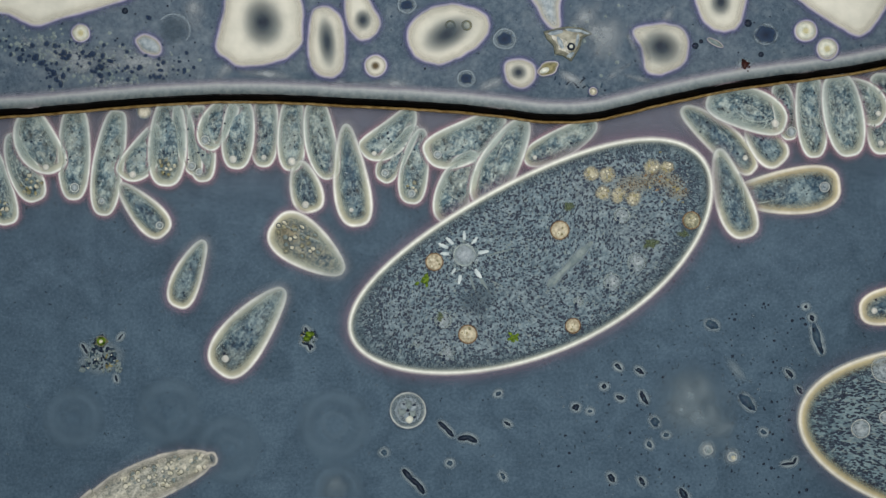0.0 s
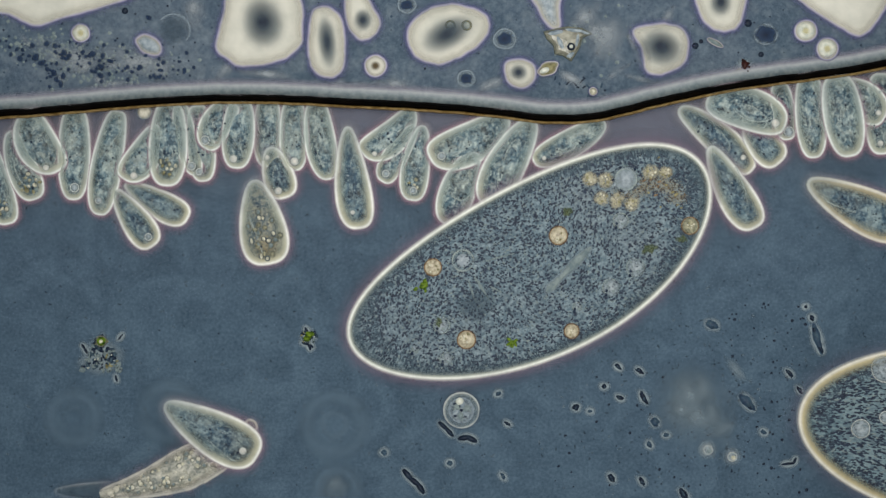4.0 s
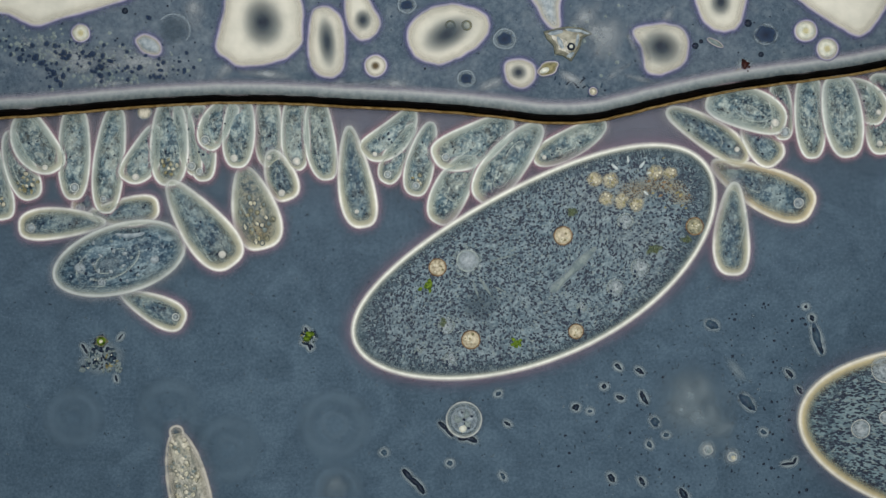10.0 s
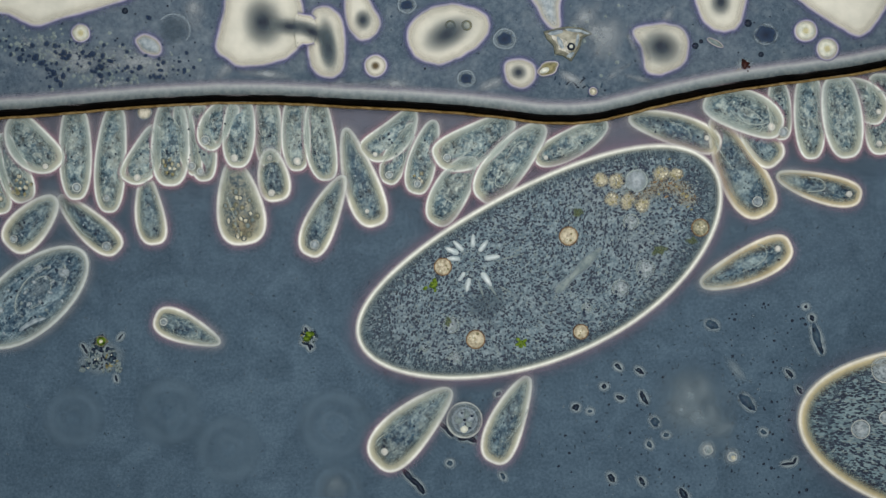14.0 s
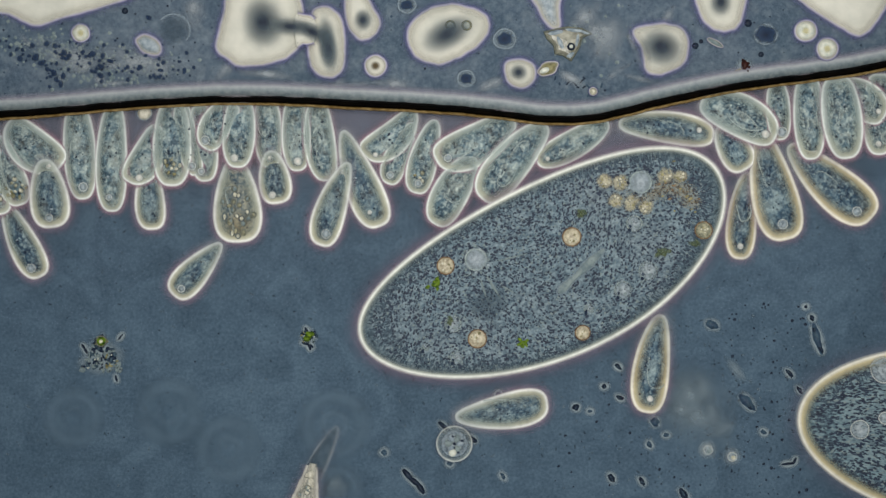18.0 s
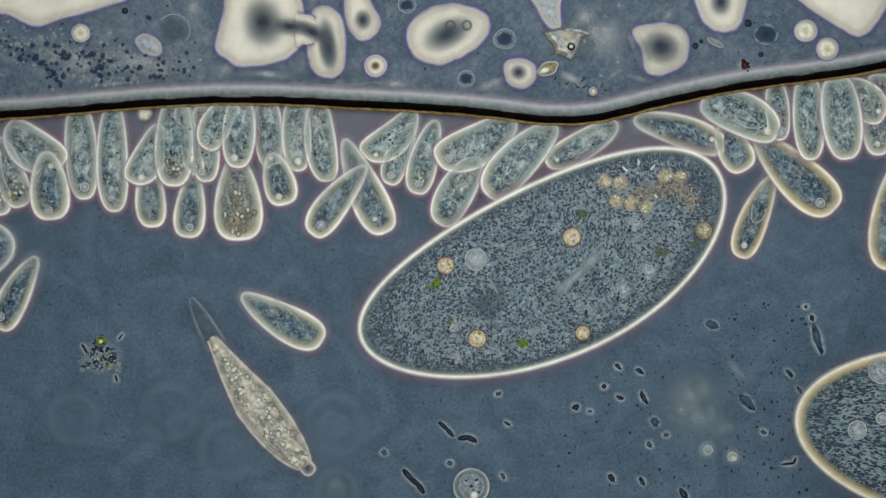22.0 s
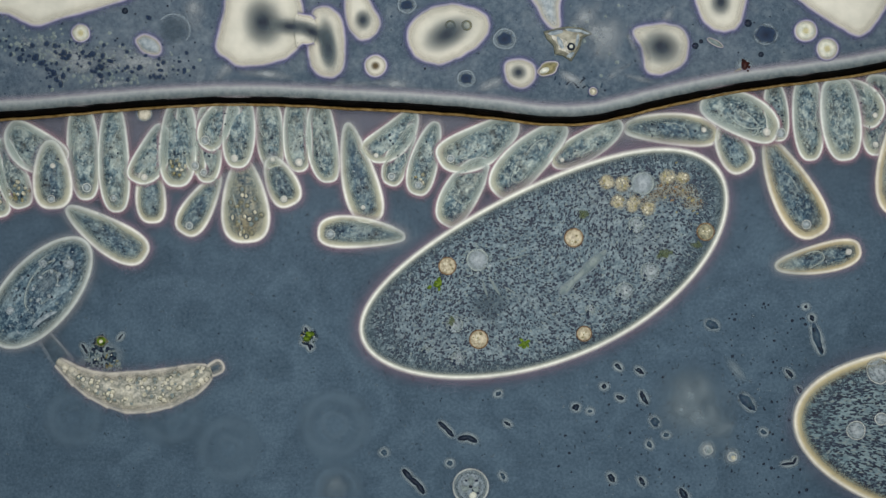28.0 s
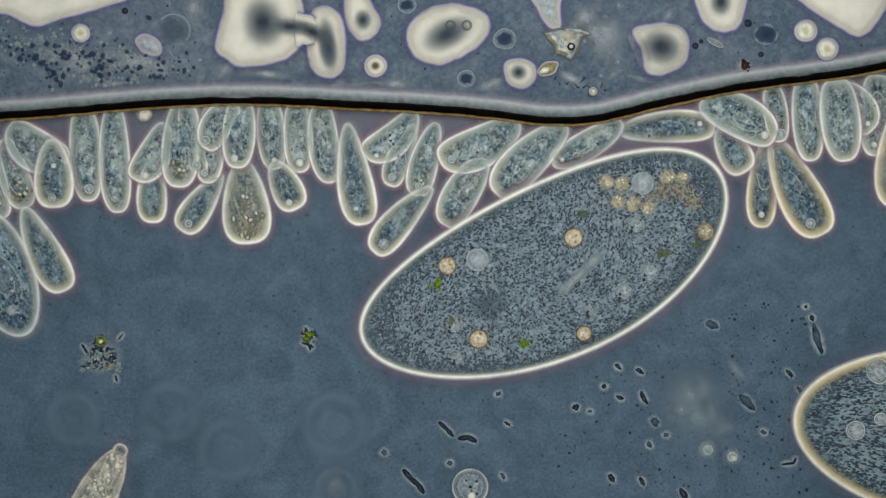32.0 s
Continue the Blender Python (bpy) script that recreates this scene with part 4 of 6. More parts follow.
        if i % 2:
            part("wall", ring(px(rnd.uniform(3.6, 4.8)), px(0.6), 12, 5), M_OUTLINE, g)
    CELLS[key] = ob
    LIFT[key] = 0.004 + 0.0035 * (len(CELLS) % 14)
    return ob


TUCK = 9  # how far the narrow ends of the row reach in under the rolled edge
TUCKED = ("r3", "r4", "r6", "r7", "r7b", "r8", "r9", "r10", "r11", "r12", "r24", "r25", "r26", "r27")
ROW = "ciliates lined up along the film edge"
for key, length, width, point, bend in (("r0", 135, 55, 0.7, 0.1), ("r1", 125, 54, 0.7, 0.05), ("r2", 118, 72, 0.25, 0.15), ("r3", 148, 56, 0.35, 0.0), ("r4", 172, 54, 0.6, 0.05),
                                        ("r5", 110, 58, 0.6, -0.15), ("r6", 136, 66, 0.5, 0.0), ("r7", 122, 50, 0.5, 0.0), ("r7b", 118, 40, 0.5, 0.1), ("r8", 84, 54, 0.4, 0.1),
                                        ("r9", 110, 56, 0.35, 0.0), ("r10", 110, 50, 0.35, 0.0), ("r11", 114, 50, 0.45, 0.0), ("r12", 128, 54, 0.5, 0.08), ("r14", 118, 58, 0.7, -0.22),
                                        ("r15", 114, 44, 0.8, 0.08), ("r16", 130, 50, 0.8, 0.05), ("r17", 152, 72, 0.55, -0.14), ("r18", 134, 62, 0.55, 0.06), ("r19", 168, 70, 0.7, 0.06),
                                        ("r20", 140, 50, 0.45, -0.08), ("r22", 142, 72, 0.3, -0.1), ("r24", 90, 42, 0.4, 0.0), ("r25", 132, 54, 0.25, 0.0), ("r26", 132, 68, 0.3, 0.0),
                                        ("r27", 130, 58, 0.3, 0.0), ("r28", 105, 66, 0.4, -0.1)):
    small_ciliate(key, length * 1.04, width * 1.06, max(0.0, point - 0.3) if key in TUCKED else max(0.1, point - 0.22), bend, 0.37, "blue-grey ciliate crowded against the dark film edge", M_RIM_DIM, group=ROW)
for key, length, width, point, bend in (("r10b", 95, 58, 0.6, 0.0), ("r13", 182, 66, 0.82, 0.05), ("r21", 170, 58, 0.45, -0.08), ("r23", 92, 60, 0.55, 0.0)):
    small_ciliate(key, length, width, point, bend, 0.34, "blue-grey teardrop ciliate hanging from the crowded row", M_RIM, group=ROW)
for key, length, width, point, bend, rim, label in (
        ("s1", 128, 54, 0.75, 0.06, M_RIM, "slim blue-grey ciliate with a bright spot"), ("s2", 125, 56, 0.85, 0.0, M_RIM, "small teardrop ciliate with a cream rim"),
        ("s3", 155, 58, 0.75, 0.06, M_RIM, "slender blue-grey ciliate with a tapered tail"), ("s15", 145, 56, 0.7, 0.05, M_RIM, "slender blue-grey ciliate swimming free"),
        ("s16", 122, 70, 0.6, 0.0, M_RIM, "plump blue-grey ciliate with a cream rim"), ("s6", 165, 66, 0.75, 0.06, M_RIM, "blue-grey teardrop ciliate with a bright end spot"),
        ("s7", 188, 86, 0.8, 0.04, M_RIM, "large dark teardrop ciliate with a cream rim"), ("s8", 175, 66, 0.6, 0.06, M_RIM_GOLD, "long blue-grey ciliate with a yellowish rim"),
        ("s10", 155, 54, 0.6, 0.05, M_RIM_GOLD, "slim blue-grey ciliate with a yellowish rim"), ("s11", 198, 84, 0.75, 0.04, M_RIM_GOLD, "large blue-grey ciliate with a golden rim"),
        ("s12", 195, 82, 0.75, 0.05, M_RIM_GOLD, "large teardrop ciliate with a golden rim")):
    small_ciliate(key, length, width, point, bend, 0.36, label, rim, group="free-swimming ciliates")


def ochre_ciliate():
    ob = small_ciliate("s18", 152, 86, 0.75, 0.0, 0.1, "plump ochre ciliate packed with oil granules", M_RIM, M_OCHRE, "free-swimming ciliates", 5)
    rnd = random.Random(21)
    h = 0.05 + px(86) * 0.16
    part("amber_stain", moved(dome(ellipse(px(32), px(30), 26), 0.006, 6), px(44), 0, h - 0.004), M_AMBER, ob, "amber stain near the round end")
    for i in range(22):
        a, q = i * 2.4 + rnd.uniform(-0.4, 0.4), 6.4 * math.sqrt(i + 0.5) + rnd.uniform(-2, 2)
        g = part("oil_granule", dome(rough_loop(px(rnd.uniform(3, 5)), px(rnd.uniform(2.4, 4)), i, 0.25, 10), 0.012, 3), (M_BEAD, M_YELLOW, M_DIM)[i % 3], ob, at=pose(px(22 + q * 1.45 * math.cos(a)), px(q * 0.95 * math.sin(a)), h + 0.004))
        part("wall", ring(px(rnd.uniform(3.4, 5.2)), px(0.9), 12, 5), M_STUB if i % 3 == 0 else M_OUTLINE, g)


def oval_ciliate():
    """The broad oval cell with a curled mouth field."""
    L, W = px(238), px(120)
    loop = [(x, y * (1 + 0.12 * x / L)) for x, y in ellipse(L / 2, W / 2, 60)]
    h = 0.13
    ob = thing("oval_ciliate", "broad oval grey ciliate with a pale coiled nucleus", "ciliate", "free-swimming ciliates")
    part("body", dome(loop, h, 7, 4.0), M_OVAL, ob)
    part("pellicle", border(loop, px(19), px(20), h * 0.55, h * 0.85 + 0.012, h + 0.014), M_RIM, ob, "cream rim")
    part("nucleus", moved(dome(rough_loop(px(34), px(15), 2, 0.15, 30), 0.012, 5), -px(15), 0, h + 0.002), M_SMUDGE, ob, "pale grainy nucleus")
    arc = [(px(30) * math.cos(a) - px(15), px(17) * math.sin(a)) for a in (0.4 + 5.0 * i / 12 for i in range(13))]
    for i, (x, y) in enumerate(arc[::2]):
        part("nuclear_bead", dome(rough_loop(px(6.5), px(4), i, 0.2, 12), 0.008, 5), M_CLOUD, ob, at=pose(x, y, h + 0.004, 0, 0, i * 60))
    part("mouth_groove", moved(dome(teardrop(px(52), px(8), 0.3, 0.5, 30), 0.012, 3), px(30), px(36), h + 0.004, -0.25), M_BLADDER, ob, "pale curved mouth groove")
    for k, q in enumerate((0.36, 0.56, 0.74)):
        arc2 = ellipse(px(92) * q, px(50) * q, 40)
        part("inner_fold", moved(arc_of(border(arc2, px(6), px(7), 0.0, 0.006, 0.004, 8), 40, (3, 22, 12)[k], (24, 20, 15)[k]), -px(12), 0, h + 0.001, 0.2), M_FOLD, ob, "faint pale inner fold")
    for x, y, r in ((-70, 4, 12), (60, -18, 10), (-40, -30, 9)):
        part("pale_vacuole", dome(ellipse(px(r), px(r), 20), 0.006, 6), M_CLOUD, ob, "faint pale vacuole", pose(px(x), px(y), h + 0.002))
    rnd = random.Random(2)
    for i in range(44):
        s, a, q = rnd.uniform(0.5, 1.2), rnd.uniform(0, 6.28), math.sqrt(rnd.random())
        g = new("granule", GRAIN_MESH[("dim", "dark", "pale")[i % 3]])
        g.parent = ob
        g.matrix_basis = pose(px(98) * q * math.cos(a), px(44) * q * math.sin(a), h - 0.001, 0, 0, rnd.uniform(0, 360)) @ Matrix.Diagonal((s, s, 1, 1))
    CELLS["oval"], LIFT["oval"] = ob, 0.002


def rosette_cell():
    ob = thing("rosette_cell", "small round clear cell with a lobed centre", "round cell")
    part("body", dome(ellipse(px(32), px(32), 36), 0.08, 7, 3.0), M_CLOUD, ob)
    part("pellicle", border(ellipse(px(31), px(31), 36), px(8), px(10), 0.004, 0.085, 0.092), M_SOFT, ob, "thin pale rim")
    part("inner_wall", border(ellipse(px(22), px(22), 30), px(5), px(8), 0.08, 0.096, 0.09), M_GLOW, ob)
    for i in range(12):
        g = new("granule", GRAIN_MESH[("dark", "dim")[i % 2]])
        g.parent = ob
        g.matrix_basis = pose(px(18) * math.cos(i * 2.4) * (i / 12) ** 0.5, px(18) * math.sin(i * 2.4) * (i / 12) ** 0.5, 0.088, 0, 0, i * 50)
    for i in range(6):
        a = i * math.pi / 3
        part("lobe", dome(ellipse(px(7), px(5), 14), 0.014, 3), M_DIM if i % 2 else M_BLADDER, ob, at=pose(px(10) * math.cos(a), px(10) * math.sin(a), 0.085, 0, 0, math.degrees(a)))
    part("bright_spot", bead(px(7), 0.02, 14), M_PALE, ob, "bright cream granule", pose(px(-3), px(-16), 0.088))
    CELLS["rosette"], LIFT["rosette"] = ob, 0.002


ochre_ciliate()
oval_ciliate()
rosette_cell()
LIFT["s15"] = 0.0


# the worm-like flagellate: a chain of overlapping body rings and a tail that bend against each other
WORM_RINGS = 9
WORM_STEP = px(34)


def worm_width(u):
    """Half width at u, from the tail root (0) to the front tip (1)."""
    u = min(0.985, u)
    return px(35) * min(1.0, max(0.1, 0.34 + 1.5 * u)) * (1 - max(0.0, (u - 0.5) / 0.5) ** 2.4) ** 0.6


def half_spindle(length, w0, w1, back=0.0, steps=18):
    """Outline of a tapering piece from x = -back (width w1, rounded) to x = length (width w0, rounded)."""
    top = []
    for i in range(steps + 1):
        a = math.pi * i / steps
        x = -back + (length + back) * (1 - math.cos(a)) / 2
        u = max(0.0, x / length)
        w = w1 * (1 - u ** 1.6) + w0 * u ** 1.6
        w *= math.sqrt(max(0.0, 1 - u ** 8))
        if x < 0:
            w *= math.sqrt(max(0.0, 1 - (x / back) ** 4))
        top.append((x, w / 2))
    return [(x, -y) for x, y in top] + [(x, y) for x, y in reversed(top[1:-1])]


def open_border(loop, out, inn, keep, tall=0.1):
    """The lip of an outline, left open where keep(x) is false."""
    n = len(loop)
    return tidy(border(loop, out, inn, tall * 0.5, tall, tall + 0.004), lambda q: keep(loop[q[0] % n][0]) and keep(loop[q[1] % n][0]))


def worm_ring(u, h):
    """One ring of the body: an arched strip across the long axis, as wide as the body is there."""
    reach, m, k = WORM_STEP * 0.8, 14, 9
    verts, faces = [], []
    for i in range(k):
        x = -reach + 2 * reach * i / (k - 1)
        w = max(px(3), worm_width(u + x / (WORM_STEP * (WORM_RINGS - 1))))
        for j in range(m + 1):
            v = -math.cos(math.pi * j / m)
            verts.append((x, w * v, h * (1 - abs(v) ** 3.5) ** 0.5 * min(1.0, 0.4 + w / px(26))))
    for i in range(k - 1):
        for j in range(m):
            a = i * (m + 1) + j
            faces.append((a, a + m + 1, a + m + 2, a + 1))
    return verts, faces


def worm_flank(u, h, side):
    """The soft rim along one flank of a ring."""
    reach, k, m = WORM_STEP * 0.7, 7, 9
    verts, faces, lips = [], [], []
    for i in range(k):
        x = -reach + 2 * reach * i / (k - 1)
        w = max(px(3), worm_width(u + x / (WORM_STEP * (WORM_RINGS - 1))))
        for j in range(m):
            q = j / (m - 1)
            off = px(19) * (1 - q / 0.4) if q < 0.4 else -min(px(13), w) * (q - 0.4) / 0.6
            verts.append((x, side * (w + off), h * (0.5 + 0.6 * min(1.0, q / 0.4))))
            lips.append(q)
    for i in range(k - 1):
        for j in range(m - 1):
            a = i * m + j
            f = (a, a + 1, a + m + 1, a + m)
            faces.append(f if side > 0 else f[::-1])
    return verts, faces, lips


def flagellate():
    ob = thing("flagellate", "long buff-coloured flagellate packed with pale granules", "flagellate")
    h = 0.09
    rnd = random.Random(4)
    for k in range(WORM_RINGS):
        u = k / (WORM_RINGS - 1)
        if k < WORM_RINGS - 1:
            piece = part("body_ring", worm_ring(u, h), M_WORM, ob)
            for side in (1, -1):
                part("pellicle", worm_flank(u, h, side), M_RIM_WORM, piece, "soft pale rim")
        else:
            snout = half_spindle(px(7), px(10), px(21), px(24))
            piece = part("front_tip", dome(snout, h * 0.8, 5, 3.5), M_TAIL, ob, "clear front tip")
            part("pellicle", open_border(snout, px(18), px(9), lambda x: x > px(-20), h), M_RIM_WORM, piece, "soft pale rim")
        w = worm_width(u)
        for i in range(int(3 + w / px(2.6)) if k < WORM_RINGS - 1 else 0):
            r = px(rnd.uniform(2.6, 5.4))
            v = rnd.uniform(-0.72, 0.72)
            at = pose(WORM_STEP * rnd.uniform(-0.5, 0.5), w * v, h * (1 - abs(v) ** 3.5) ** 0.5 * min(1.0, 0.4 + w / px(26)) - 0.002)
            if i % 5 < 3:
                part("ring_granule", ring(r, px(0.9), 12, 5), M_OUTLINE, piece, at=at)
            part("granule", bead(r * 0.75, 0.01, 9, 2), (M_PEARL, M_DIM, M_BEAD)[i % 3], piece, at=at)
        for x, y, r in (((-8, 0, 6.5), (4, 3, 6)) if k == 0 else ((-6, 5, 9), (4, -7, 8), (10, 6, 6)) if k == WORM_RINGS - 2 else ()):
            part("pearl", bead(px(r), 0.02, 14, 3), M_PEARL, piece, "bright pearly granule", pose(px(x), px(y), h * 0.8))
        CELLS["ring", k] = piece
    outline = half_spindle(px(104), px(14), px(34), px(24))
    tail = part("tail", dome(outline, 0.05, 4, 3.0), M_TAIL, ob, "clear thin tail")
    part("pellicle", open_border(outline, px(15), px(9), lambda x: x > px(2), 0.06), M_TAILRIM, tail, "faint clear rim")
    CELLS["tail"] = tail
    CELLS["worm"] = ob


flagellate()


# the two giant ciliates
GIANT_X, GIANT_Y, GIANT_TURN = 955.4, 481.7, 26.1
TOP = 0.17


def in_giant(x, y):
    """Grid position to the giant cell's own space."""
    k = (HEIGHT - TOP) / HEIGHT / UNIT
    dx, dy, a = (x - 0.5 - GIANT_X) * k, (GIANT_Y - y + 0.5) * k, -radians(GIANT_TURN)
    return dx * math.cos(a) - dy * math.sin(a), dx * math.sin(a) + dy * math.cos(a)


def giant_body(ob, rim, wide=153.7, egg=0.076, bow=0.175, mat=M_GIANT, long=1.0):
    """The shell and the grain layers of a giant cell; egg widens its front, bow curves its long axis."""
    a, b = px(349.8) * 0.99, px(wide) * 0.99

    def at(t):
        c, q = math.cos(t), math.sin(t)
        return a * c, b * q * (1 + egg * c) + bow * b * c * c

    loop = [at(2 * math.pi * i / 120) for i in range(120)]
    mid = centre_of(loop)

    def within(t, s):
        x, y = at(t)
        return mid[0] + (x - mid[0]) * s, mid[1] + (y - mid[1]) * s

    part("body", dome(loop, TOP, 12, 20.0), mat, ob)
    # rim with the giant's mauve halo painted outside it
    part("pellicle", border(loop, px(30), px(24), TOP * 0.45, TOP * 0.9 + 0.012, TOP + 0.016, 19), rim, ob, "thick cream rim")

    def surface(s):
        return TOP * (1 - s ** 20) ** 0.5

    rnd = random.Random(6)
    rods, pale, dark = [], [], []
    for i in range(1100):
        t, s = rnd.uniform(0, 2 * math.pi), rnd.uniform(0.84, 0.94)
        x, y = within(t, s)
        an = math.atan2(math.sin(t) / b, math.cos(t) / a)
        rods.append(moved(dome(ellipse(px(rnd.uniform(3.5, 7.5)), px(1.4), 6), 0.006, 1), x, y, surface(s) - 0.001, an + rnd.uniform(-0.3, 0.3)))
    for i in range(6800):
        t, s = rnd.uniform(0, 2 * math.pi), math.sqrt(rnd.random()) * 0.93
        r = px(rnd.uniform(1.1, 2.2))
        x, y = within(t, s)
        flow = 0.8 * noise.noise((x * 1.5, y * 1.5, 0)) * math.pi
        q = moved(dome(rough_loop(r * long * rnd.uniform(1.0, 1.9), r, i % 40, 0.25, 6), r * 0.6, 1), x, y, surface(s) - 0.0005, (flow + rnd.gauss(0, 0.4)) / long ** 3)
        (pale if i % 8 == 0 else dark).append(q)
    for name, ms, mat in (("trichocyst_layer", rods, M_STUB), ("pale_grain_layer", pale, M_DIM), ("dark_grain_layer", dark, M_NAVY)):
        tagged(part(name, join(*ms), mat, ob), kind="stuff")


def food_vacuole(ob, x, y, r, mat=M_FOOD, skin=True, name="food_vacuole"):
    lx, ly = in_giant(x, y)
    body = part(name, dome(ellipse(px(r), px(r), 24), 0.03, 4, 3.0), mat, ob, at=pose(lx, ly, TOP - 0.006))
    if skin:
        part("skin", moved(ring(px(r), px(1.2), 26, 5), 0, 0, 0.012), M_FOOD_RIM, body, "rust-brown skin")
        rnd = random.Random(x)
        for i in range(7):
            part("crumb", bead(px(rnd.uniform(1.5, 3)), 0.008, 7, 2), M_OIL if i % 2 else M_BEAD, body, at=pose(px(rnd.uniform(-0.5, 0.5) * r), px(rnd.uniform(-0.5, 0.5) * r), 0.024))
    return body


def pulsing_vacuole(ob, key, x, y, r, canals):
    """A round bladder and its ring of feeder canals; both rise and sink in the plasm as they fill and empty."""
    lx, ly = in_giant(x, y)
    bladder = part("contractile_vacuole", dome(ellipse(px(r), px(r), 36), 0.03, 8, 2.0), M_BUBBLE, ob, "pale round contractile vacuole", pose(lx, ly, TOP))
    part("wall", border(ellipse(px(r * 0.72), px(r * 0.72), 32), px(6), px(8), 0.01, 0.036, 0.03, 9), M_FOLD, bladder)
    for i in range(16):
        a, q = i * 0.39, r * (0.86 + 0.1 * math.sin(i * 2.3))
        g = new("granule", GRAIN_MESH[("dim", "dark", "pale")[i % 3]])
        g.parent = bladder
        g.matrix_basis = pose(px(q * math.cos(a)), px(q * math.sin(a)), 0.02, 0, 0, i * 50)
    star = part("canal_hub", bead(px(4), 0.02, 10), M_DIM, ob, at=pose(lx, ly, TOP))
    for turn, q, ln in canals:
        a = radians(turn - GIANT_TURN)
        part("feeder_canal", dome(teardrop(px(ln), px(ln * 0.38), 0.45, 0.0, 28), 0.03, 4), M_CANAL, star, "bright spindle-shaped feeder canal",
             pose(px(q) * math.cos(a), px(q) * math.sin(a), 0, 0, 0, math.degrees(a) + 180))
    CELLS[key + "_bladder"], CELLS[key + "_star"] = bladder, star
    LIFT[key] = (lx, ly)


def giant():
    ob = thing("giant_ciliate", "huge oval granular ciliate with food vacuoles and a thick cream rim", "ciliate", "giant ciliates")
    giant_body(ob, M_RIM_GIANT)
    for x, y, r in ((775, 474, 15), (997, 418, 16), (834, 602, 16), (1020, 587, 13)):
        food_vacuole(ob, x, y, r)
    food_vacuole(ob, 1230, 401, 15, M_YELLOW)
    for x, y, r in ((1053, 318, 13), (1081, 320, 14), (1074, 352, 13), (1100, 356, 13), (1127, 362, 13), (1160, 306, 14), (1186, 307, 12)):
        lx, ly = in_giant(x, y)
        lump = part("food_vacuole", dome(rough_loop(px(r * 1.25), px(r * 1.15), x, 0.16, 24), 0.012, 7), M_LUMP, ob, "pale yellow lumpy food vacuole", pose(lx, ly, TOP))
        for i in range(9):
            q, a = r * 0.7 * math.sqrt((i + 0.5) / 9), i * 2.4 + x
            part("crumb", bead(px(2.0 + (i * 7 % 5) * 0.4), 0.006, 7, 2), (M_BEAD, M_YELLOW, M_OIL)[i % 3], lump, at=pose(px(q * math.cos(a)), px(q * math.sin(a)), 0.007))
    for x, y, r in ((1133, 475, 18), (1090, 510, 17), (1107, 392, 15), (798, 636, 13), (742, 621, 7), (790, 577, 16), (1030, 545, 9)):
        lx, ly = in_giant(x, y)
        v = part("pale_vacuole", dome(rough_loop(px(r), px(r), x, 0.06, 22), 0.008, 7), M_CLOUD, ob, "faint pale vacuole", pose(lx, ly, TOP))
        for i in range(14):
            q, s = r * math.sqrt((i + 0.5) / 14), 0.5 + (i * 7 % 5) * 0.14
            g = new("granule", GRAIN_MESH[("dark", "dim", "dim", "pale")[i % 4]])
            g.parent = v
            g.matrix_basis = pose(px(q * math.cos(i * 2.4)), px(q * math.sin(i * 2.4)), 0.006, 0, 0, i * 70) @ Matrix.Diagonal((s, s, 1, 1))
        part("wall", border(rough_loop(px(r * 0.9), px(r * 0.9), x, 0.06, 22), px(4), px(5), 0.0, 0.006, 0.005, 8), M_FOLD, v)
    for x, y, rx, ry, turn in ((1185, 330, 46, 20, -14), (1130, 336, 52, 26, 10), (1206, 352, 26, 16, 0)):
        part("food_smear", dome(rough_loop(px(rx), px(ry), x, 0.16, 30, radians(turn - GIANT_TURN)), 0.004, 7), M_AMBER, ob, "faint amber smear of food", pose(*in_giant(x, y), TOP - 0.001))
    rnd = random.Random(12)
    for i in range(16):
        part("brown_grain", dome(rough_loop(px(rnd.uniform(2, 4.5)), px(rnd.uniform(1.5, 2.6)), i, 0.25, 8), 0.006, 2), (M_FOOD_RIM, M_OIL)[i % 2], ob, at=pose(*in_giant(rnd.gauss(1185, 26), rnd.gauss(332, 20)), TOP))
    for x, y, r, mat in ((758, 507, 13, M_GREEN), (915, 608, 12, M_GREEN), (1158, 440, 15, M_GREEN_DIM), (1015, 376, 13, M_GREEN_DIM), (786, 572, 11, M_GREEN_DIM), (1215, 425, 11, M_GREEN_DIM)):
        lx, ly = in_giant(x, y)
        hub = part("alga", dome(rough_loop(px(r * 0.6), px(r * 0.4), x, 0.3, 12), 0.014, 3), mat, ob, "bright green swallowed alga" if mat is M_GREEN else "faded green swallowed alga", pose(lx, ly, TOP))
        for i in range(8):
            part("lobe", dome(rough_loop(px(r * 0.36), px(r * 0.24), i, 0.3, 8), 0.016, 2), mat, hub,
                 at=pose(px(rnd.gauss(0, r * 0.45)), px(rnd.gauss(0, r * 0.3)), rnd.uniform(-0.004, 0.006), 0, 0, rnd.uniform(0, 180)))
    (x0, y0), (x1, y1) = in_giant(977, 516), in_giant(1053, 440)
    an, ln = math.atan2(y1 - y0, x1 - x0), math.hypot(x1 - x0, y1 - y0)
    loop = [(x, math.copysign(px(7.5) * (1 - (abs(x) / (ln / 2 + px(5))) ** 6) ** 0.5, y) * (1 + 0.22 * math.sin(x * 26))) for x, y in ellipse(ln / 2 + px(4.99), px(7), 44)]
    rod = part("gullet", dome(loop, 0.014, 4), M_DIM, ob, "pale rod-like gullet", pose((x0 + x1) / 2, (y0 + y1) / 2, TOP - 0.002, 0, 0, math.degrees(an)))
    part("wall", border(loop, px(3), px(4), 0.0, 0.014, 0.017, 7), M_GLOW, rod)
    lx, ly = in_giant(852, 540)
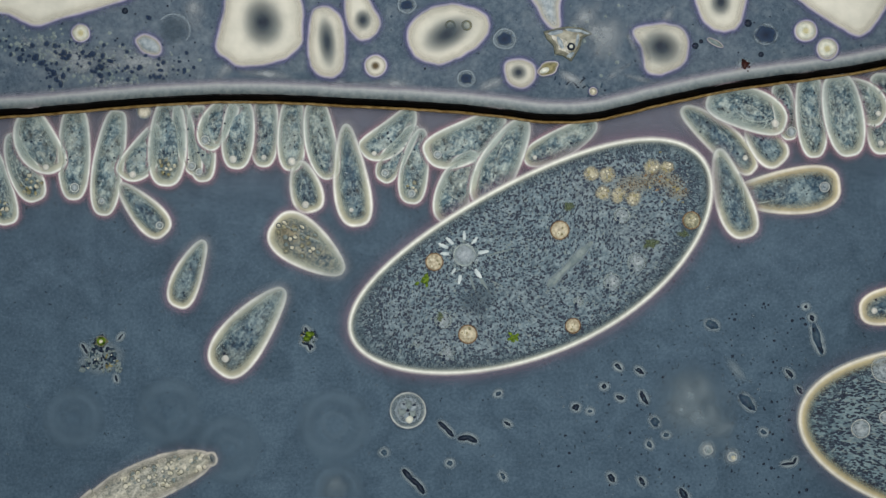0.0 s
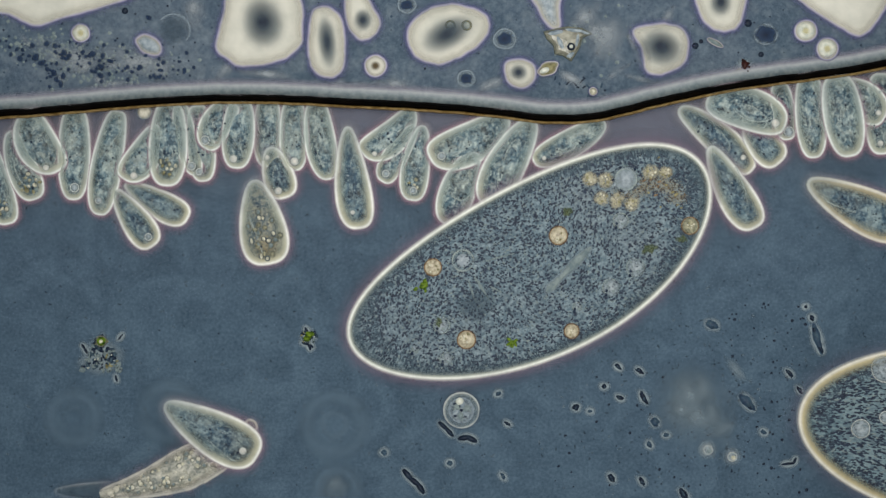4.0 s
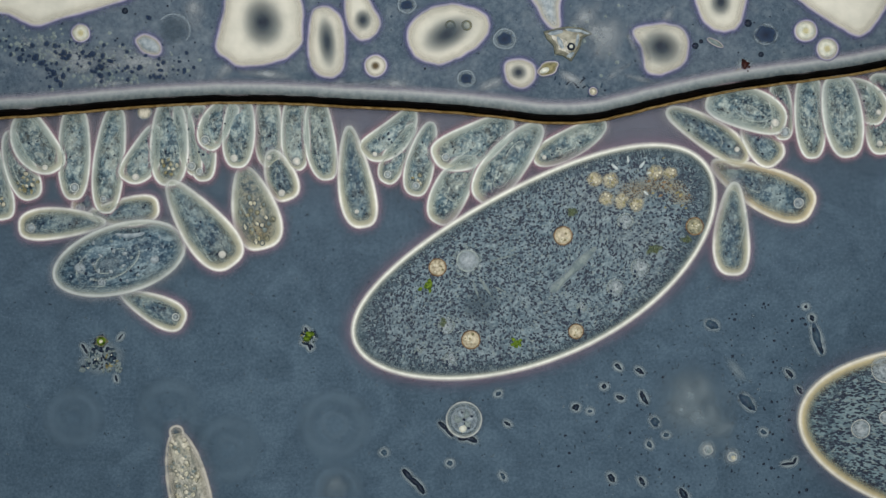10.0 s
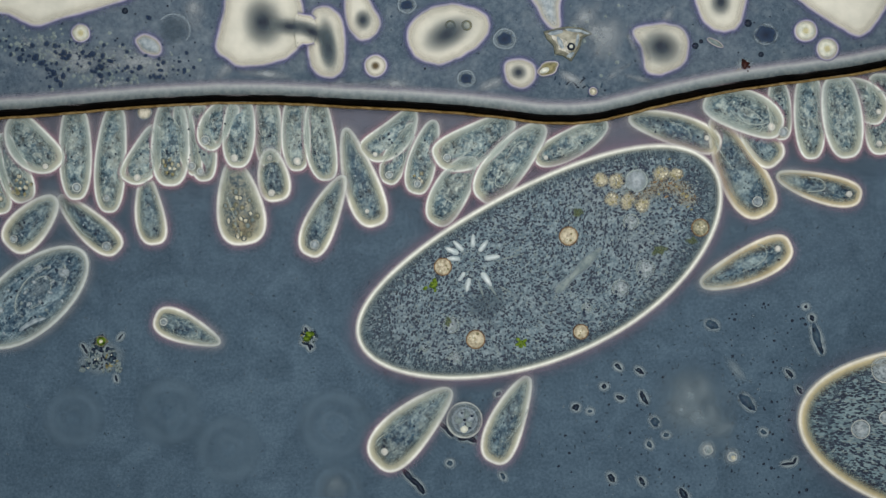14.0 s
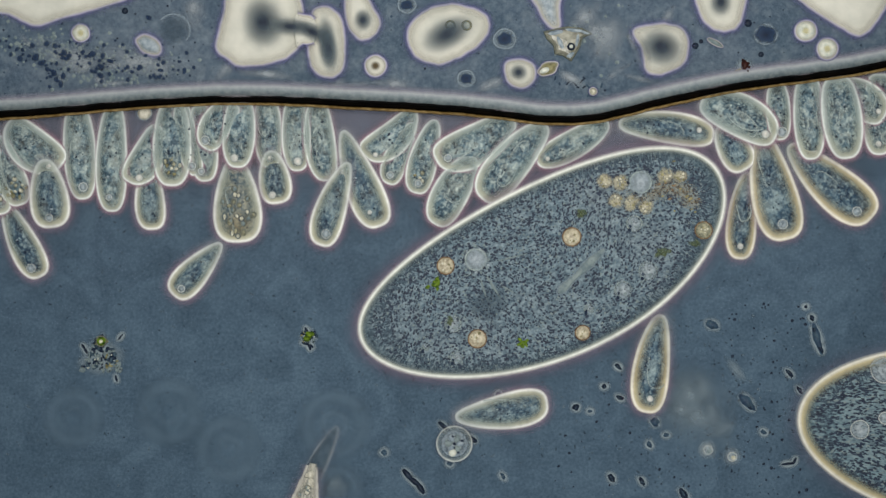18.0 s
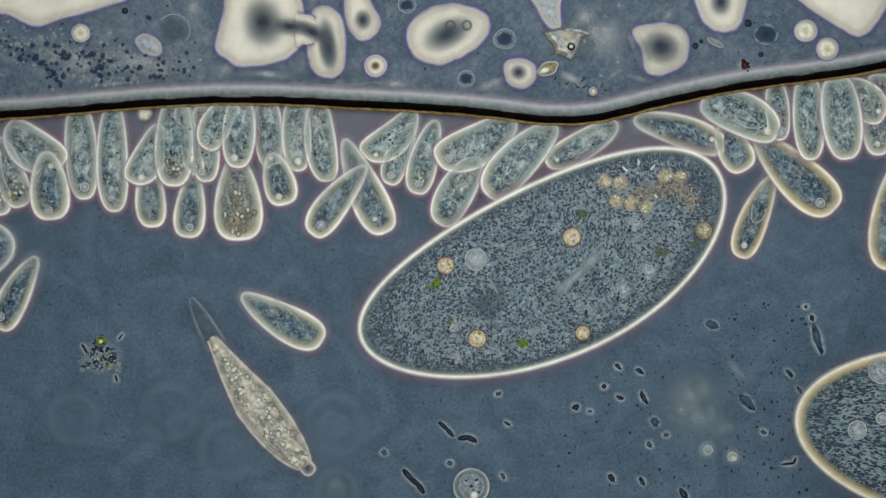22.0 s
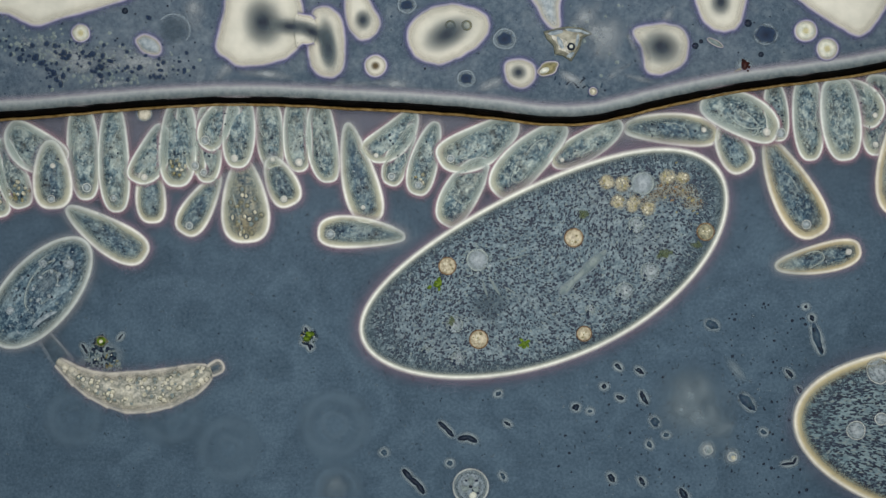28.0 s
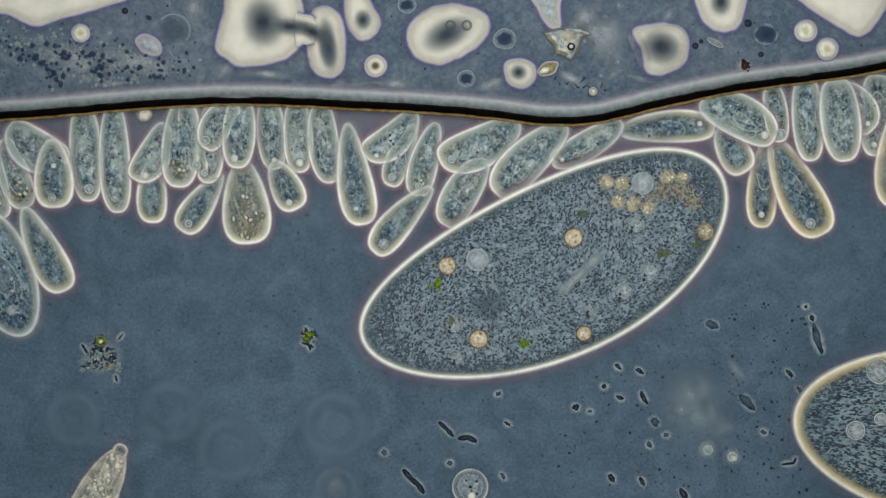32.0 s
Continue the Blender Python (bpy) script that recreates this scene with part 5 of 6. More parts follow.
    part("nucleus", dome(rough_loop(px(42), px(34), 3, 0.05, 36), 0.006, 6), M_NUC, ob, "faint dark round nucleus", pose(lx, ly, TOP - 0.003))
    for xa, ya, xb, yb, w in ((842, 482, 878, 536, 3.0), (836, 492, 852, 540, 2.4), (858, 466, 930, 446, 2.0), (870, 505, 900, 520, 2.0)):
        (x0, y0), (x1, y1) = in_giant(xa, ya), in_giant(xb, yb)
        part("canal_line", dome(ellipse(math.hypot(x1 - x0, y1 - y0) / 2, px(w), 24), 0.006, 3), M_DIM, ob, "faint thread-like canal", pose((x0 + x1) / 2, (y0 + y1) / 2, TOP - 0.003, 0, 0, math.degrees(math.atan2(y1 - y0, x1 - x0))))
    pulsing_vacuole(ob, "cv", 828, 462, 26, ((90, 34, 24), (54, 31, 25), (9, 34, 28), (-54, 41, 30), (-101, 44, 25), (-124, 35, 20), (176, 34, 24), (156, 40, 26), (136, 36, 25)))
    pulsing_vacuole(ob, "dv", 1116, 319, 26, ((96, 36, 14), (52, 34, 18), (20, 36, 15), (-40, 36, 14), (-110, 36, 14), (176, 36, 16), (140, 36, 18)))
    CELLS["giant"] = ob


giant()


def second_giant():
    ob = thing("giant_ciliate", "second huge granular ciliate with a golden rim", "ciliate", "giant ciliates")
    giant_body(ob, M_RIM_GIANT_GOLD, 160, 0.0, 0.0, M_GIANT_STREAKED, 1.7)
    for x, y, r in ((1526, 760, 18), (1566, 656, 24), (1570, 740, 12)):
        dx, dy = px(x - 1763), px(777 - y)
        a = radians(7)
        lx, ly = dx * math.cos(a) - dy * math.sin(a), dx * math.sin(a) + dy * math.cos(a)
        v = part("pale_vacuole", dome(rough_loop(px(r * 1.1), px(r * 1.1), x, 0.05, 24), 0.01, 7), M_CLOUD, ob, "pale vacuole", pose(lx, ly, TOP))
        part("wall", border(rough_loop(px(r * 0.9), px(r * 0.9), x, 0.05, 24), px(4), px(5), 0.0, 0.008, 0.006, 8), M_SOFT, v)
    CELLS["giant2"] = ob


second_giant()

# the neck that joins two droplets of the film later on
neck = thing("droplet_neck", "cream neck with a dark streak joining two droplets", "droplet", "droplets in the film")
_loop = smooth_loop([(524, 30), (540, 30), (552, 32), (560, 42), (561, 60), (558, 76), (547, 80), (537, 80), (527, 84), (523, 60)])
_cx, _cy = centre_of(_loop)
part("body", dome([(x - _cx, y - _cy) for x, y in _loop], 0.008, 5, 2.0, 0.046), M_DROP, neck)
_skin = border([(x - _cx, y - _cy) for x, y in _loop], px(9), px(9), 0.03, 0.054, 0.056, 9)
_gap = [abs(x - spot(543, 0)[0]) < px(15) for x, y in _loop]
for _up in (True, False):
    part("skin", tidy(_skin, lambda f: all(_gap[f[k] % len(_loop)] and (_loop[f[k] % len(_loop)][1] > _cy) == _up for k in (0, 1))), M_RIM_FILM, neck)
# painted shading that links the dark centres of both droplets
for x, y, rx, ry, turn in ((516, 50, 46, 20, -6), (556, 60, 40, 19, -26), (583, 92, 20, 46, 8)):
    part("core", dome(ellipse(px(rx), px(ry), 28), 0.006, 7), M_CORE, neck, "soft dark shading streak, painted on", pose(spot(x, y)[0] - _cx, spot(x, y)[1] - _cy, 0.056, 0, 0, turn))
CELLS["neck"] = neck


# ---- what moves ----
def between(ax, ay, bx, by, z):
    """The pose of a cell whose tail lies at (ax, ay) and whose round end lies at (bx, by) on the grid."""
    x, y = spot((ax + bx) / 2, (ay + by) / 2, z + 0.08)
    return pose(x, y, z, 0, 0, math.degrees(math.atan2(ay - by, bx - ax)))


def swim(key, rows):
    rows = [tuple(r) for r in rows]
    if rows[0][0] > 0:
        rows.insert(0, (0.0,) + rows[0][1:])
    if rows[-1][0] < 32:
        rows.append((32.0,) + rows[-1][1:])
    reach = TUCK if key in TUCKED else 0
    out = []
    for t, ax, ay, bx, by in rows:
        d = math.hypot(ax - bx, ay - by)
        out.append((t, between(ax + (ax - bx) / d * reach, ay + (ay - by) / d * reach, bx, by, LIFT[key])))
    walk(CELLS[key], out)


def crawl(rows):
    """The flagellate: tail root, middle and front tip lie on one bent line, and the rings follow it. The tail tip comes first in each row."""
    body, tail, rings = [], [], [[] for _ in range(WORM_RINGS)]
    for t, tx, ty, sx, sy, mx, my, hx, hy in rows:
        z = 0.004
        base = pose(*spot(mx, my, 0.08), z, 0, 0, math.degrees(math.atan2(my - hy, hx - mx)))
        inv = base.inverted()
        body.append((t, base))
        qx, qy = 2 * mx - (sx + hx) / 2, 2 * my - (sy + hy) / 2
        for k in range(WORM_RINGS):
            u = k / (WORM_RINGS - 1)
            x = (1 - u) ** 2 * sx + 2 * u * (1 - u) * qx + u * u * hx
            y = (1 - u) ** 2 * sy + 2 * u * (1 - u) * qy + u * u * hy
            dx, dy = (1 - u) * (qx - sx) + u * (hx - qx), (1 - u) * (qy - sy) + u * (hy - qy)
            rings[k].append((t, inv @ pose(*spot(x, y, 0.08), z + 0.0006 * (k % 2), 0, 0, math.degrees(math.atan2(-dy, dx)))))
        ta = math.degrees(math.atan2(sy - ty, tx - sx))
        tail.append((t, inv @ pose(*spot(sx, sy, 0.05), z, 0, 0, ta)))
    walk(CELLS["worm"], body)
    for k in range(WORM_RINGS):
        walk(CELLS["ring", k], rings[k])
    walk(CELLS["tail"], tail)


def pulse(key, rows):
    """rows: time, how full the bladder stands (0 to 1), how full the canals stand (0 to 1)."""
    x, y = LIFT[key]
    walk(CELLS[key + "_bladder"], [(t, pose(x, y, TOP - 0.066 + 0.06 * b)) for t, b, c in rows])
    walk(CELLS[key + "_star"], [(t, pose(x, y, TOP - 0.05 + 0.046 * c)) for t, b, c in rows])


def motions():
    # the row along the film edge
    swim("r0", [(0, -20, 265, 12, 396), (9, -20, 260, 6, 388), (14, -22, 250, -2, 372), (32, -25, 250, -2, 388)])
    swim("r1", [(0, 15, 235, 66, 358), (8, 15, 232, 58, 352), (12, 10, 238, 52, 352), (17, -5, 245, 35, 358), (32, 8, 250, 42, 364)])
    swim("r2", [(0, 42, 205, 96, 300), (8, 40, 208, 95, 300), (14, 15, 212, 100, 300), (17, 8, 218, 108, 300), (32, 8, 228, 118, 296)])
    swim("r3", [(0, 132, 205, 130, 350), (12, 132, 205, 130, 350), (17, 135, 205, 145, 348), (24, 140, 205, 150, 348), (32, 148, 210, 157, 350)])
    swim("r4", [(0, 205, 208, 180, 378), (7, 205, 208, 172, 375), (10, 202, 208, 185, 370), (13, 202, 208, 190, 368), (17, 200, 205, 195, 366), (32, 200, 210, 207, 365)])
    swim("r5", [(0, 285, 228, 222, 315), (17, 285, 225, 232, 325), (24, 292, 222, 238, 328), (32, 300, 218, 242, 325)])
    swim("r6", [(0, 300, 192, 293, 327), (17, 305, 192, 303, 326), (32, 325, 195, 316, 328)])
    swim("r7", [(0, 350, 200, 360, 318), (14, 352, 200, 362, 316), (32, 375, 205, 368, 318)])
    swim("r7b", [(0, 318, 195, 345, 308), (17, 320, 195, 345, 308), (32, 330, 200, 352, 300)])
    swim("r8", [(0, 402, 190, 362, 258), (32, 402, 195, 364, 255)])
    swim("r9", [(0, 425, 188, 417, 297), (17, 425, 190, 420, 290), (32, 425, 192, 420, 290)])
    swim("r10", [(0, 470, 186, 466, 292), (7, 475, 186, 475, 292), (17, 472, 188, 478, 292), (32, 476, 192, 486, 296)])
    swim("r11", [(0, 518, 188, 515, 300), (7, 520, 188, 523, 300), (17, 522, 188, 526, 300), (32, 525, 192, 530, 302)])
    swim("r12", [(0, 557, 190, 582, 316), (17, 560, 192, 576, 318), (32, 566, 195, 583, 323)])
    swim("r10b", [(0, 528, 285, 552, 376), (1, 490, 288, 537, 370), (2, 480, 280, 520, 356), (3, 480, 268, 516, 348), (6, 474, 258, 478, 352), (8, 475, 262, 477, 356), (9, 480, 270, 490, 360),
                  (10, 480, 268, 510, 352), (11, 472, 268, 517, 342), (12, 475, 262, 503, 346), (13, 474, 262, 492, 352), (17, 478, 266, 490, 358), (20, 480, 270, 498, 363), (24, 480, 272, 510, 362),
                  (28, 476, 276, 517, 366), (32, 482, 282, 527, 374)])
    swim("r13", [(0, 610, 218, 632, 403), (3, 612, 222, 633, 408), (9, 615, 222, 642, 406), (12, 613, 222, 647, 403), (13, 612, 225, 656, 400), (14, 610, 230, 664, 398), (17, 606, 235, 668, 397),
                 (20, 608, 240, 676, 402), (22, 608, 248, 681, 412), (23, 612, 252, 683, 420), (24, 608, 248, 682, 420), (25.5, 610, 245, 678, 416), (28, 613, 218, 656, 395), (29, 613, 217, 647, 394), (32, 613, 220, 641, 397)])
    swim("r14", [(0, 735, 200, 648, 276), (32, 738, 205, 653, 279)])
    swim("r15", [(0, 735, 222, 674, 318), (7, 732, 222, 678, 319), (17, 728, 222, 686, 319), (32, 730, 226, 690, 322)])
    swim("r16", [(0, 745, 228, 725, 360), (3, 745, 226, 727, 354), (7, 755, 222, 730, 347), (17, 768, 215, 735, 339), (32, 770, 220, 736, 344)])
    swim("r17", [(0, 895, 212, 756, 282), (7, 908, 216, 766, 286), (17, 912, 216, 774, 288), (32, 922, 222, 780, 290)])
    swim("r18", [(0, 835, 268, 784, 392), (7, 838, 274, 792, 394), (9, 832, 272, 774, 394), (14, 836, 276, 767, 396), (20, 838, 276, 770, 397), (23, 848, 280, 780, 394), (32, 855, 282, 786, 396)])
    swim("r19", [(0, 925, 215, 850, 360), (7, 945, 220, 862, 354), (9, 952, 220, 848, 354), (17, 962, 220, 852, 350), (20, 965, 222, 858, 346), (23, 985, 222, 866, 340), (32, 995, 225, 880, 336)])
    swim("r20", [(0, 1055, 220, 930, 286), (7, 1075, 219, 952, 288), (9, 1072, 219, 946, 286), (17, 1076, 219, 952, 288), (20, 1080, 220, 958, 290), (24, 1098, 222, 980, 290), (32, 1100, 220, 980, 290)])
    swim("r21", [(0, 1208, 188, 1338, 302), (7, 1195, 190, 1328, 296), (9, 1182, 190, 1328, 286), (12, 1166, 194, 1312, 280), (13, 1136, 200, 1290, 268), (14, 1116, 206, 1274, 256), (17, 1096, 216, 1264, 238),
                 (18, 1096, 216, 1264, 238), (20, 1112, 212, 1278, 248), (24, 1128, 208, 1282, 262), (25.5, 1124, 212, 1280, 256), (28, 1104, 224, 1272, 236), (30, 1090, 228, 1256, 232), (32, 1098, 230, 1264, 222)])
    swim("r22", [(0, 1254, 174, 1390, 216), (12, 1254, 176, 1388, 214), (17, 1250, 178, 1368, 236), (24, 1250, 178, 1372, 228), (32, 1252, 180, 1364, 236)])
    swim("r23", [(0, 1322, 220, 1386, 290), (9, 1316, 220, 1378, 288), (14, 1312, 220, 1380, 290), (16.5, 1275, 220, 1332, 294), (18, 1272, 220, 1322, 302), (24, 1272, 220, 1322, 304), (32, 1272, 225, 1320, 306)])
    swim("r24", [(0, 1382, 158, 1400, 246), (17, 1376, 156, 1382, 247), (32, 1368, 162, 1380, 249)])
    swim("r25", [(0, 1432, 145, 1442, 277), (17, 1430, 148, 1436, 280), (32, 1426, 152, 1435, 282)])
    swim("r26", [(0, 1482, 145, 1506, 274), (17, 1482, 148, 1500, 278), (32, 1480, 152, 1496, 284)])
    swim("r27", [(0, 1562, 140, 1560, 272), (17, 1558, 142, 1556, 272), (32, 1552, 148, 1548, 270)])
    swim("r28", [(0, 1474, 152, 1568, 206), (24, 1474, 154, 1565, 200), (32, 1480, 158, 1540, 220)])
    # cells that come and go on the open side
    swim("s1", [(0, 362, 418, 308, 550), (0.5, 352, 345, 338, 475), (1, 335, 312, 345, 452), (2, 312, 315, 362, 438), (3, 218, 330, 347, 396), (6, 220, 318, 325, 392), (7, 216, 325, 318, 390),
                (8, 202, 335, 306, 385), (9, 195, 335, 297, 385), (10, 160, 382, 276, 368), (11, 116, 414, 258, 348), (11.5, 178, 410, 298, 384), (12, 170, 374, 284, 404), (12.5, 230, 345, 285, 445),
                (13, 263, 325, 276, 462), (14, 256, 310, 273, 430), (14.5, 258, 308, 272, 425), (17, 262, 290, 268, 403), (20, 266, 285, 268, 397), (24, 264, 280, 268, 390), (32, 272, 275, 268, 386)])
    swim("s2", [(0, 212, 328, 289, 410), (2, 210, 332, 288, 410), (3, 205, 335, 272, 430), (6, 202, 340, 266, 432), (7, 203, 345, 270, 436), (7.5, 190, 440, 235, 400), (8, 178, 490, 262, 390),
                (8.5, 262, 520, 262, 405), (9, 348, 506, 246, 424), (9.25, 330, 470, 250, 515), (9.5, 282, 455, 270, 578), (10, 212, 518, 328, 572), (10.5, 238, 608, 314, 518), (10.75, 290, 625, 275, 520),
                (11, 346, 636, 248, 548), (11.25, 335, 575, 245, 610), (11.5, 316, 540, 256, 676), (12, 289, 502, 298, 630), (12.5, 226, 508, 337, 588), (13, 203, 562, 335, 528), (13.25, 250, 610, 290, 520),
                (13.5, 292, 614, 262, 535), (14, 396, 610, 268, 558), (14.5, 390, 554, 283, 606), (15.5, 320, 480, 262, 590), (16.5, 268, 460, 262, 588), (16.75, 330, 490, 245, 572), (17, 370, 550, 243, 540),
                (17.5, 376, 500, 273, 560), (18, 396, 426, 302, 528), (18.5, 340, 348, 335, 472), (19, 332, 325, 338, 446), (20, 337, 308, 334, 430), (22, 343, 300, 332, 417), (23, 352, 302, 325, 415),
                (24, 368, 305, 324, 412), (25, 374, 308, 322, 406), (28, 388, 308, 324, 413), (32, 392, 308, 322, 408)])
    swim("s3", [(0, -260, 420, -160, 540), (7, -160, 400, -200, 520), (8, -40, 380, -90, 520), (8.5, 40, 350, -60, 460), (9, 96, 366, -10, 470), (10, 196, 392, 24, 400), (11, 368, 346, 214, 416),
                (11.5, 440, 400, 281, 410), (12, 542, 466, 380, 432), (12.5, 594, 396, 468, 490), (13, 604, 344, 504, 470), (14, 606, 312, 544, 450), (17, 608, 300, 564, 432), (19, 614, 290, 570, 420),
                (20, 616, 290, 568, 412), (22, 640, 300, 556, 406), (24, 642, 302, 554, 408), (25.5, 636, 310, 556, 412), (27.5, 680, 360, 556, 410), (28, 724, 418, 556, 408), (28.3, 722, 392, 608, 472),
                (28.6, 735, 372, 620, 474), (29, 742, 353, 628, 480), (30, 752, 343, 641, 468), (31, 756, 340, 652, 456), (32, 760, 333, 663, 442)])
    swim("s15", [(0, 202, 216, 183, 362), (7, 202, 216, 177, 360), (9, 194, 216, 172, 356), (10, 195, 270, 145, 380), (10.6, 150, 250, 170, 360), (11, 130, 260, 170, 360), (11.5, 34, 425, 152, 348), (12, 98, 366, 228, 458),
                 (12.5, 110, 350, 222, 446), (13, 122, 352, 224, 454), (14, 98, 343, 214, 450), (14.5, 94, 362, 206, 452), (16.5, 30, 380, 100, 494), (17, 10, 358, 78, 490), (18, 8, 362, 70, 490),
                 (19, 4, 364, 72, 488), (19.5, 10, 356, 80, 474), (20, -56, 390, 78, 464), (20.5, -100, 430, 14, 458), (21, -110, 440, 10, 462), (21.5, -200, 480, -90, 520), (22, 64, 452, -4, 584),
                 (22.5, 72, 470, 2, 600), (23, 80, 503, 2, 638), (24, 26, 498, 18, 644), (24.5, -20, 480, 40, 620), (25, -24, 512, 102, 600), (25.5, -4, 526, 152, 504), (26.2, -160, 560, -20, 520),
                 (27.2, -240, 600, -120, 560), (29.4, -130, 760, 4, 745), (29.8, -80, 726, 54, 750), (30, -70, 748, 64, 688), (30.2, -40, 760, 24, 640), (30.6, -100, 730, -60, 600), (32, -110, 730, -70, 600)])
    swim("s16", [(0, -200, 420, -130, 520), (10, -120, 430, -80, 560), (11, 50, 455, -20, 590), (11.5, 20, 520, -80, 470), (12, 45, 482, -60, 425), (12.4, 60, 440, -50, 460), (13, 20, 400, -40, 500),
                 (13.5, 70, 345, -20, 450), (14, 102, 346, 12, 442), (14.5, 92, 318, 50, 440), (16.5, 78, 288, 95, 410), (17, 76, 284, 95, 408), (18, 78, 280, 94, 405), (20, 80, 272, 92, 396),
                 (22, 82, 268, 92, 389), (24, 84, 260, 93, 380), (28, 88, 248, 96, 370), (32, 92, 246, 97, 368)])
    swim("s6", [(0, 1268, 262, 1322, 424), (1, 1256, 262, 1338, 410), (3, 1256, 260, 1342, 404), (6, 1248, 258, 1320, 412), (7, 1252, 258, 1318, 410), (8, 1262, 262, 1314, 416), (9, 1280, 280, 1310, 432),
                (10, 1298, 320, 1294, 490), (10.5, 1322, 355, 1278, 508), (11, 1356, 404, 1232, 522), (11.5, 1322, 468, 1188, 580), (12, 1264, 553, 1102, 654), (12.5, 1182, 628, 1028, 708), (13, 1106, 672, 943, 748),
                (13.5, 1024, 692, 868, 766), (14, 934, 662, 868, 822), (14.5, 850, 702, 946, 858), (15, 900, 790, 1000, 690), (15.5, 1000, 850, 1000, 690), (16, 1120, 800, 1000, 700), (16.5, 1170, 760, 1003, 728),
                (17, 1150, 724, 988, 750), (17.25, 1060, 672, 985, 800), (17.5, 972, 650, 1058, 794), (18, 804, 742, 972, 714), (18.5, 798, 816, 858, 696), (18.75, 830, 810, 740, 690), (19, 850, 706, 688, 764),
                (19.5, 757, 683, 702, 828), (20, 608, 652, 720, 778), (20.5, 564, 588, 650, 720), (21, 516, 542, 636, 670), (21.5, 466, 538, 608, 624), (22, 422, 522, 574, 608), (22.5, 414, 484, 542, 600),
                (23, 414, 458, 532, 590), (23.5, 410, 450, 522, 568), (24, 368, 424, 508, 526), (24.5, 340, 432, 486, 490), (25, 308, 416, 470, 480), (25.5, 266, 438, 428, 450), (27.5, 166, 380, 296, 468),
                (28, 110, 366, 264, 460), (28.5, 50, 390, 216, 425), (29, -10, 408, 156, 414), (29.5, -24, 412, 134, 422), (30, -32, 405, 128, 438), (30.5, -4, 398, 144, 464), (30.8, 22, 382, 156, 490),
                (31, 44, 368, 142, 508), (31.5, 42, 368, 128, 512), (32, 38, 364, 116, 520)])
    swim("s7", [(0, 504, 506, 382, 662), (0.25, 420, 560, 420, 720), (0.5, 322, 598, 455, 732), (0.75, 230, 740, 390, 730), (1, 188, 854, 282, 682), (1.25, 430, 830, 360, 660), (1.5, 642, 752, 448, 738),
                (2, 962, 900, 784, 820), (2.3, 1000, 1100, 900, 940), (2.6, 900, 1080, 960, 920), (2.8, 830, 960, 1010, 960), (3, 866, 842, 1010, 940), (3.5, 522, 684, 676, 810), (4.3, 200, 760, 380, 780),
                (4.8, 60, 700, 140, 540), (5.5, 120, 560, -40, 480), (6, 272, 502, 90, 424), (6.5, 408, 628, 258, 532), (7, 360, 526, 172, 500), (7.25, 360, 460, 190, 520), (7.5, 338, 408, 226, 540),
                (8, 430, 334, 286, 470), (8.5, 462, 322, 302, 426), (9, 442, 310, 300, 434), (9.5, 342, 318, 358, 488), (10, 300, 326, 410, 466), (10.5, 296, 350, 458, 430), (11, 338, 418, 520, 478),
                (11.25, 420, 490, 570, 400), (11.5, 524, 540, 612, 390), (12, 460, 662, 564, 502), (12.25, 520, 720, 520, 550), (12.5, 560, 822, 508, 662), (13, 606, 972, 526, 884), (13.3, 720, 960, 600, 850),
                (13.5, 740, 860, 590, 890), (14, 798, 686, 662, 822), (14.5, 876, 692, 704, 762), (15.2, 1000, 900, 870, 800), (16.5, 1420, 775, 1244, 762), (16.75, 1400, 680, 1270, 770), (17, 1340, 598, 1272, 772),
                (17.5, 1500, 440, 1372, 560), (18, 1700, 400, 1600, 540), (32, 1760, 420, 1660, 560)])
    swim("s8", [(0, 1694, 525, 1522, 550), (0.5, 1800, 560, 1640, 585), (5, 1850, 600, 1700, 560), (9, 1760, 500, 1800, 380), (12, 1660, 440, 1800, 480), (13, 1546, 470, 1710, 484), (13.5, 1392, 452, 1566, 474),
                (14, 1233, 510, 1408, 430), (14.5, 1098, 652, 1254, 546), (15.5, 1070, 600, 1230, 650), (16.5, 1080, 608, 1208, 734), (17, 1074, 602, 1208, 734), (17.5, 1100, 606, 1204, 736), (18, 1168, 552, 1142, 735),
                (18.5, 1276, 492, 1168, 634), (19, 1362, 450, 1210, 584), (19.5, 1480, 452, 1306, 500), (20, 1606, 350, 1464, 474), (20.5, 1670, 320, 1510, 376), (21, 1790, 300, 1640, 340), (32, 1800, 300, 1650, 340)])
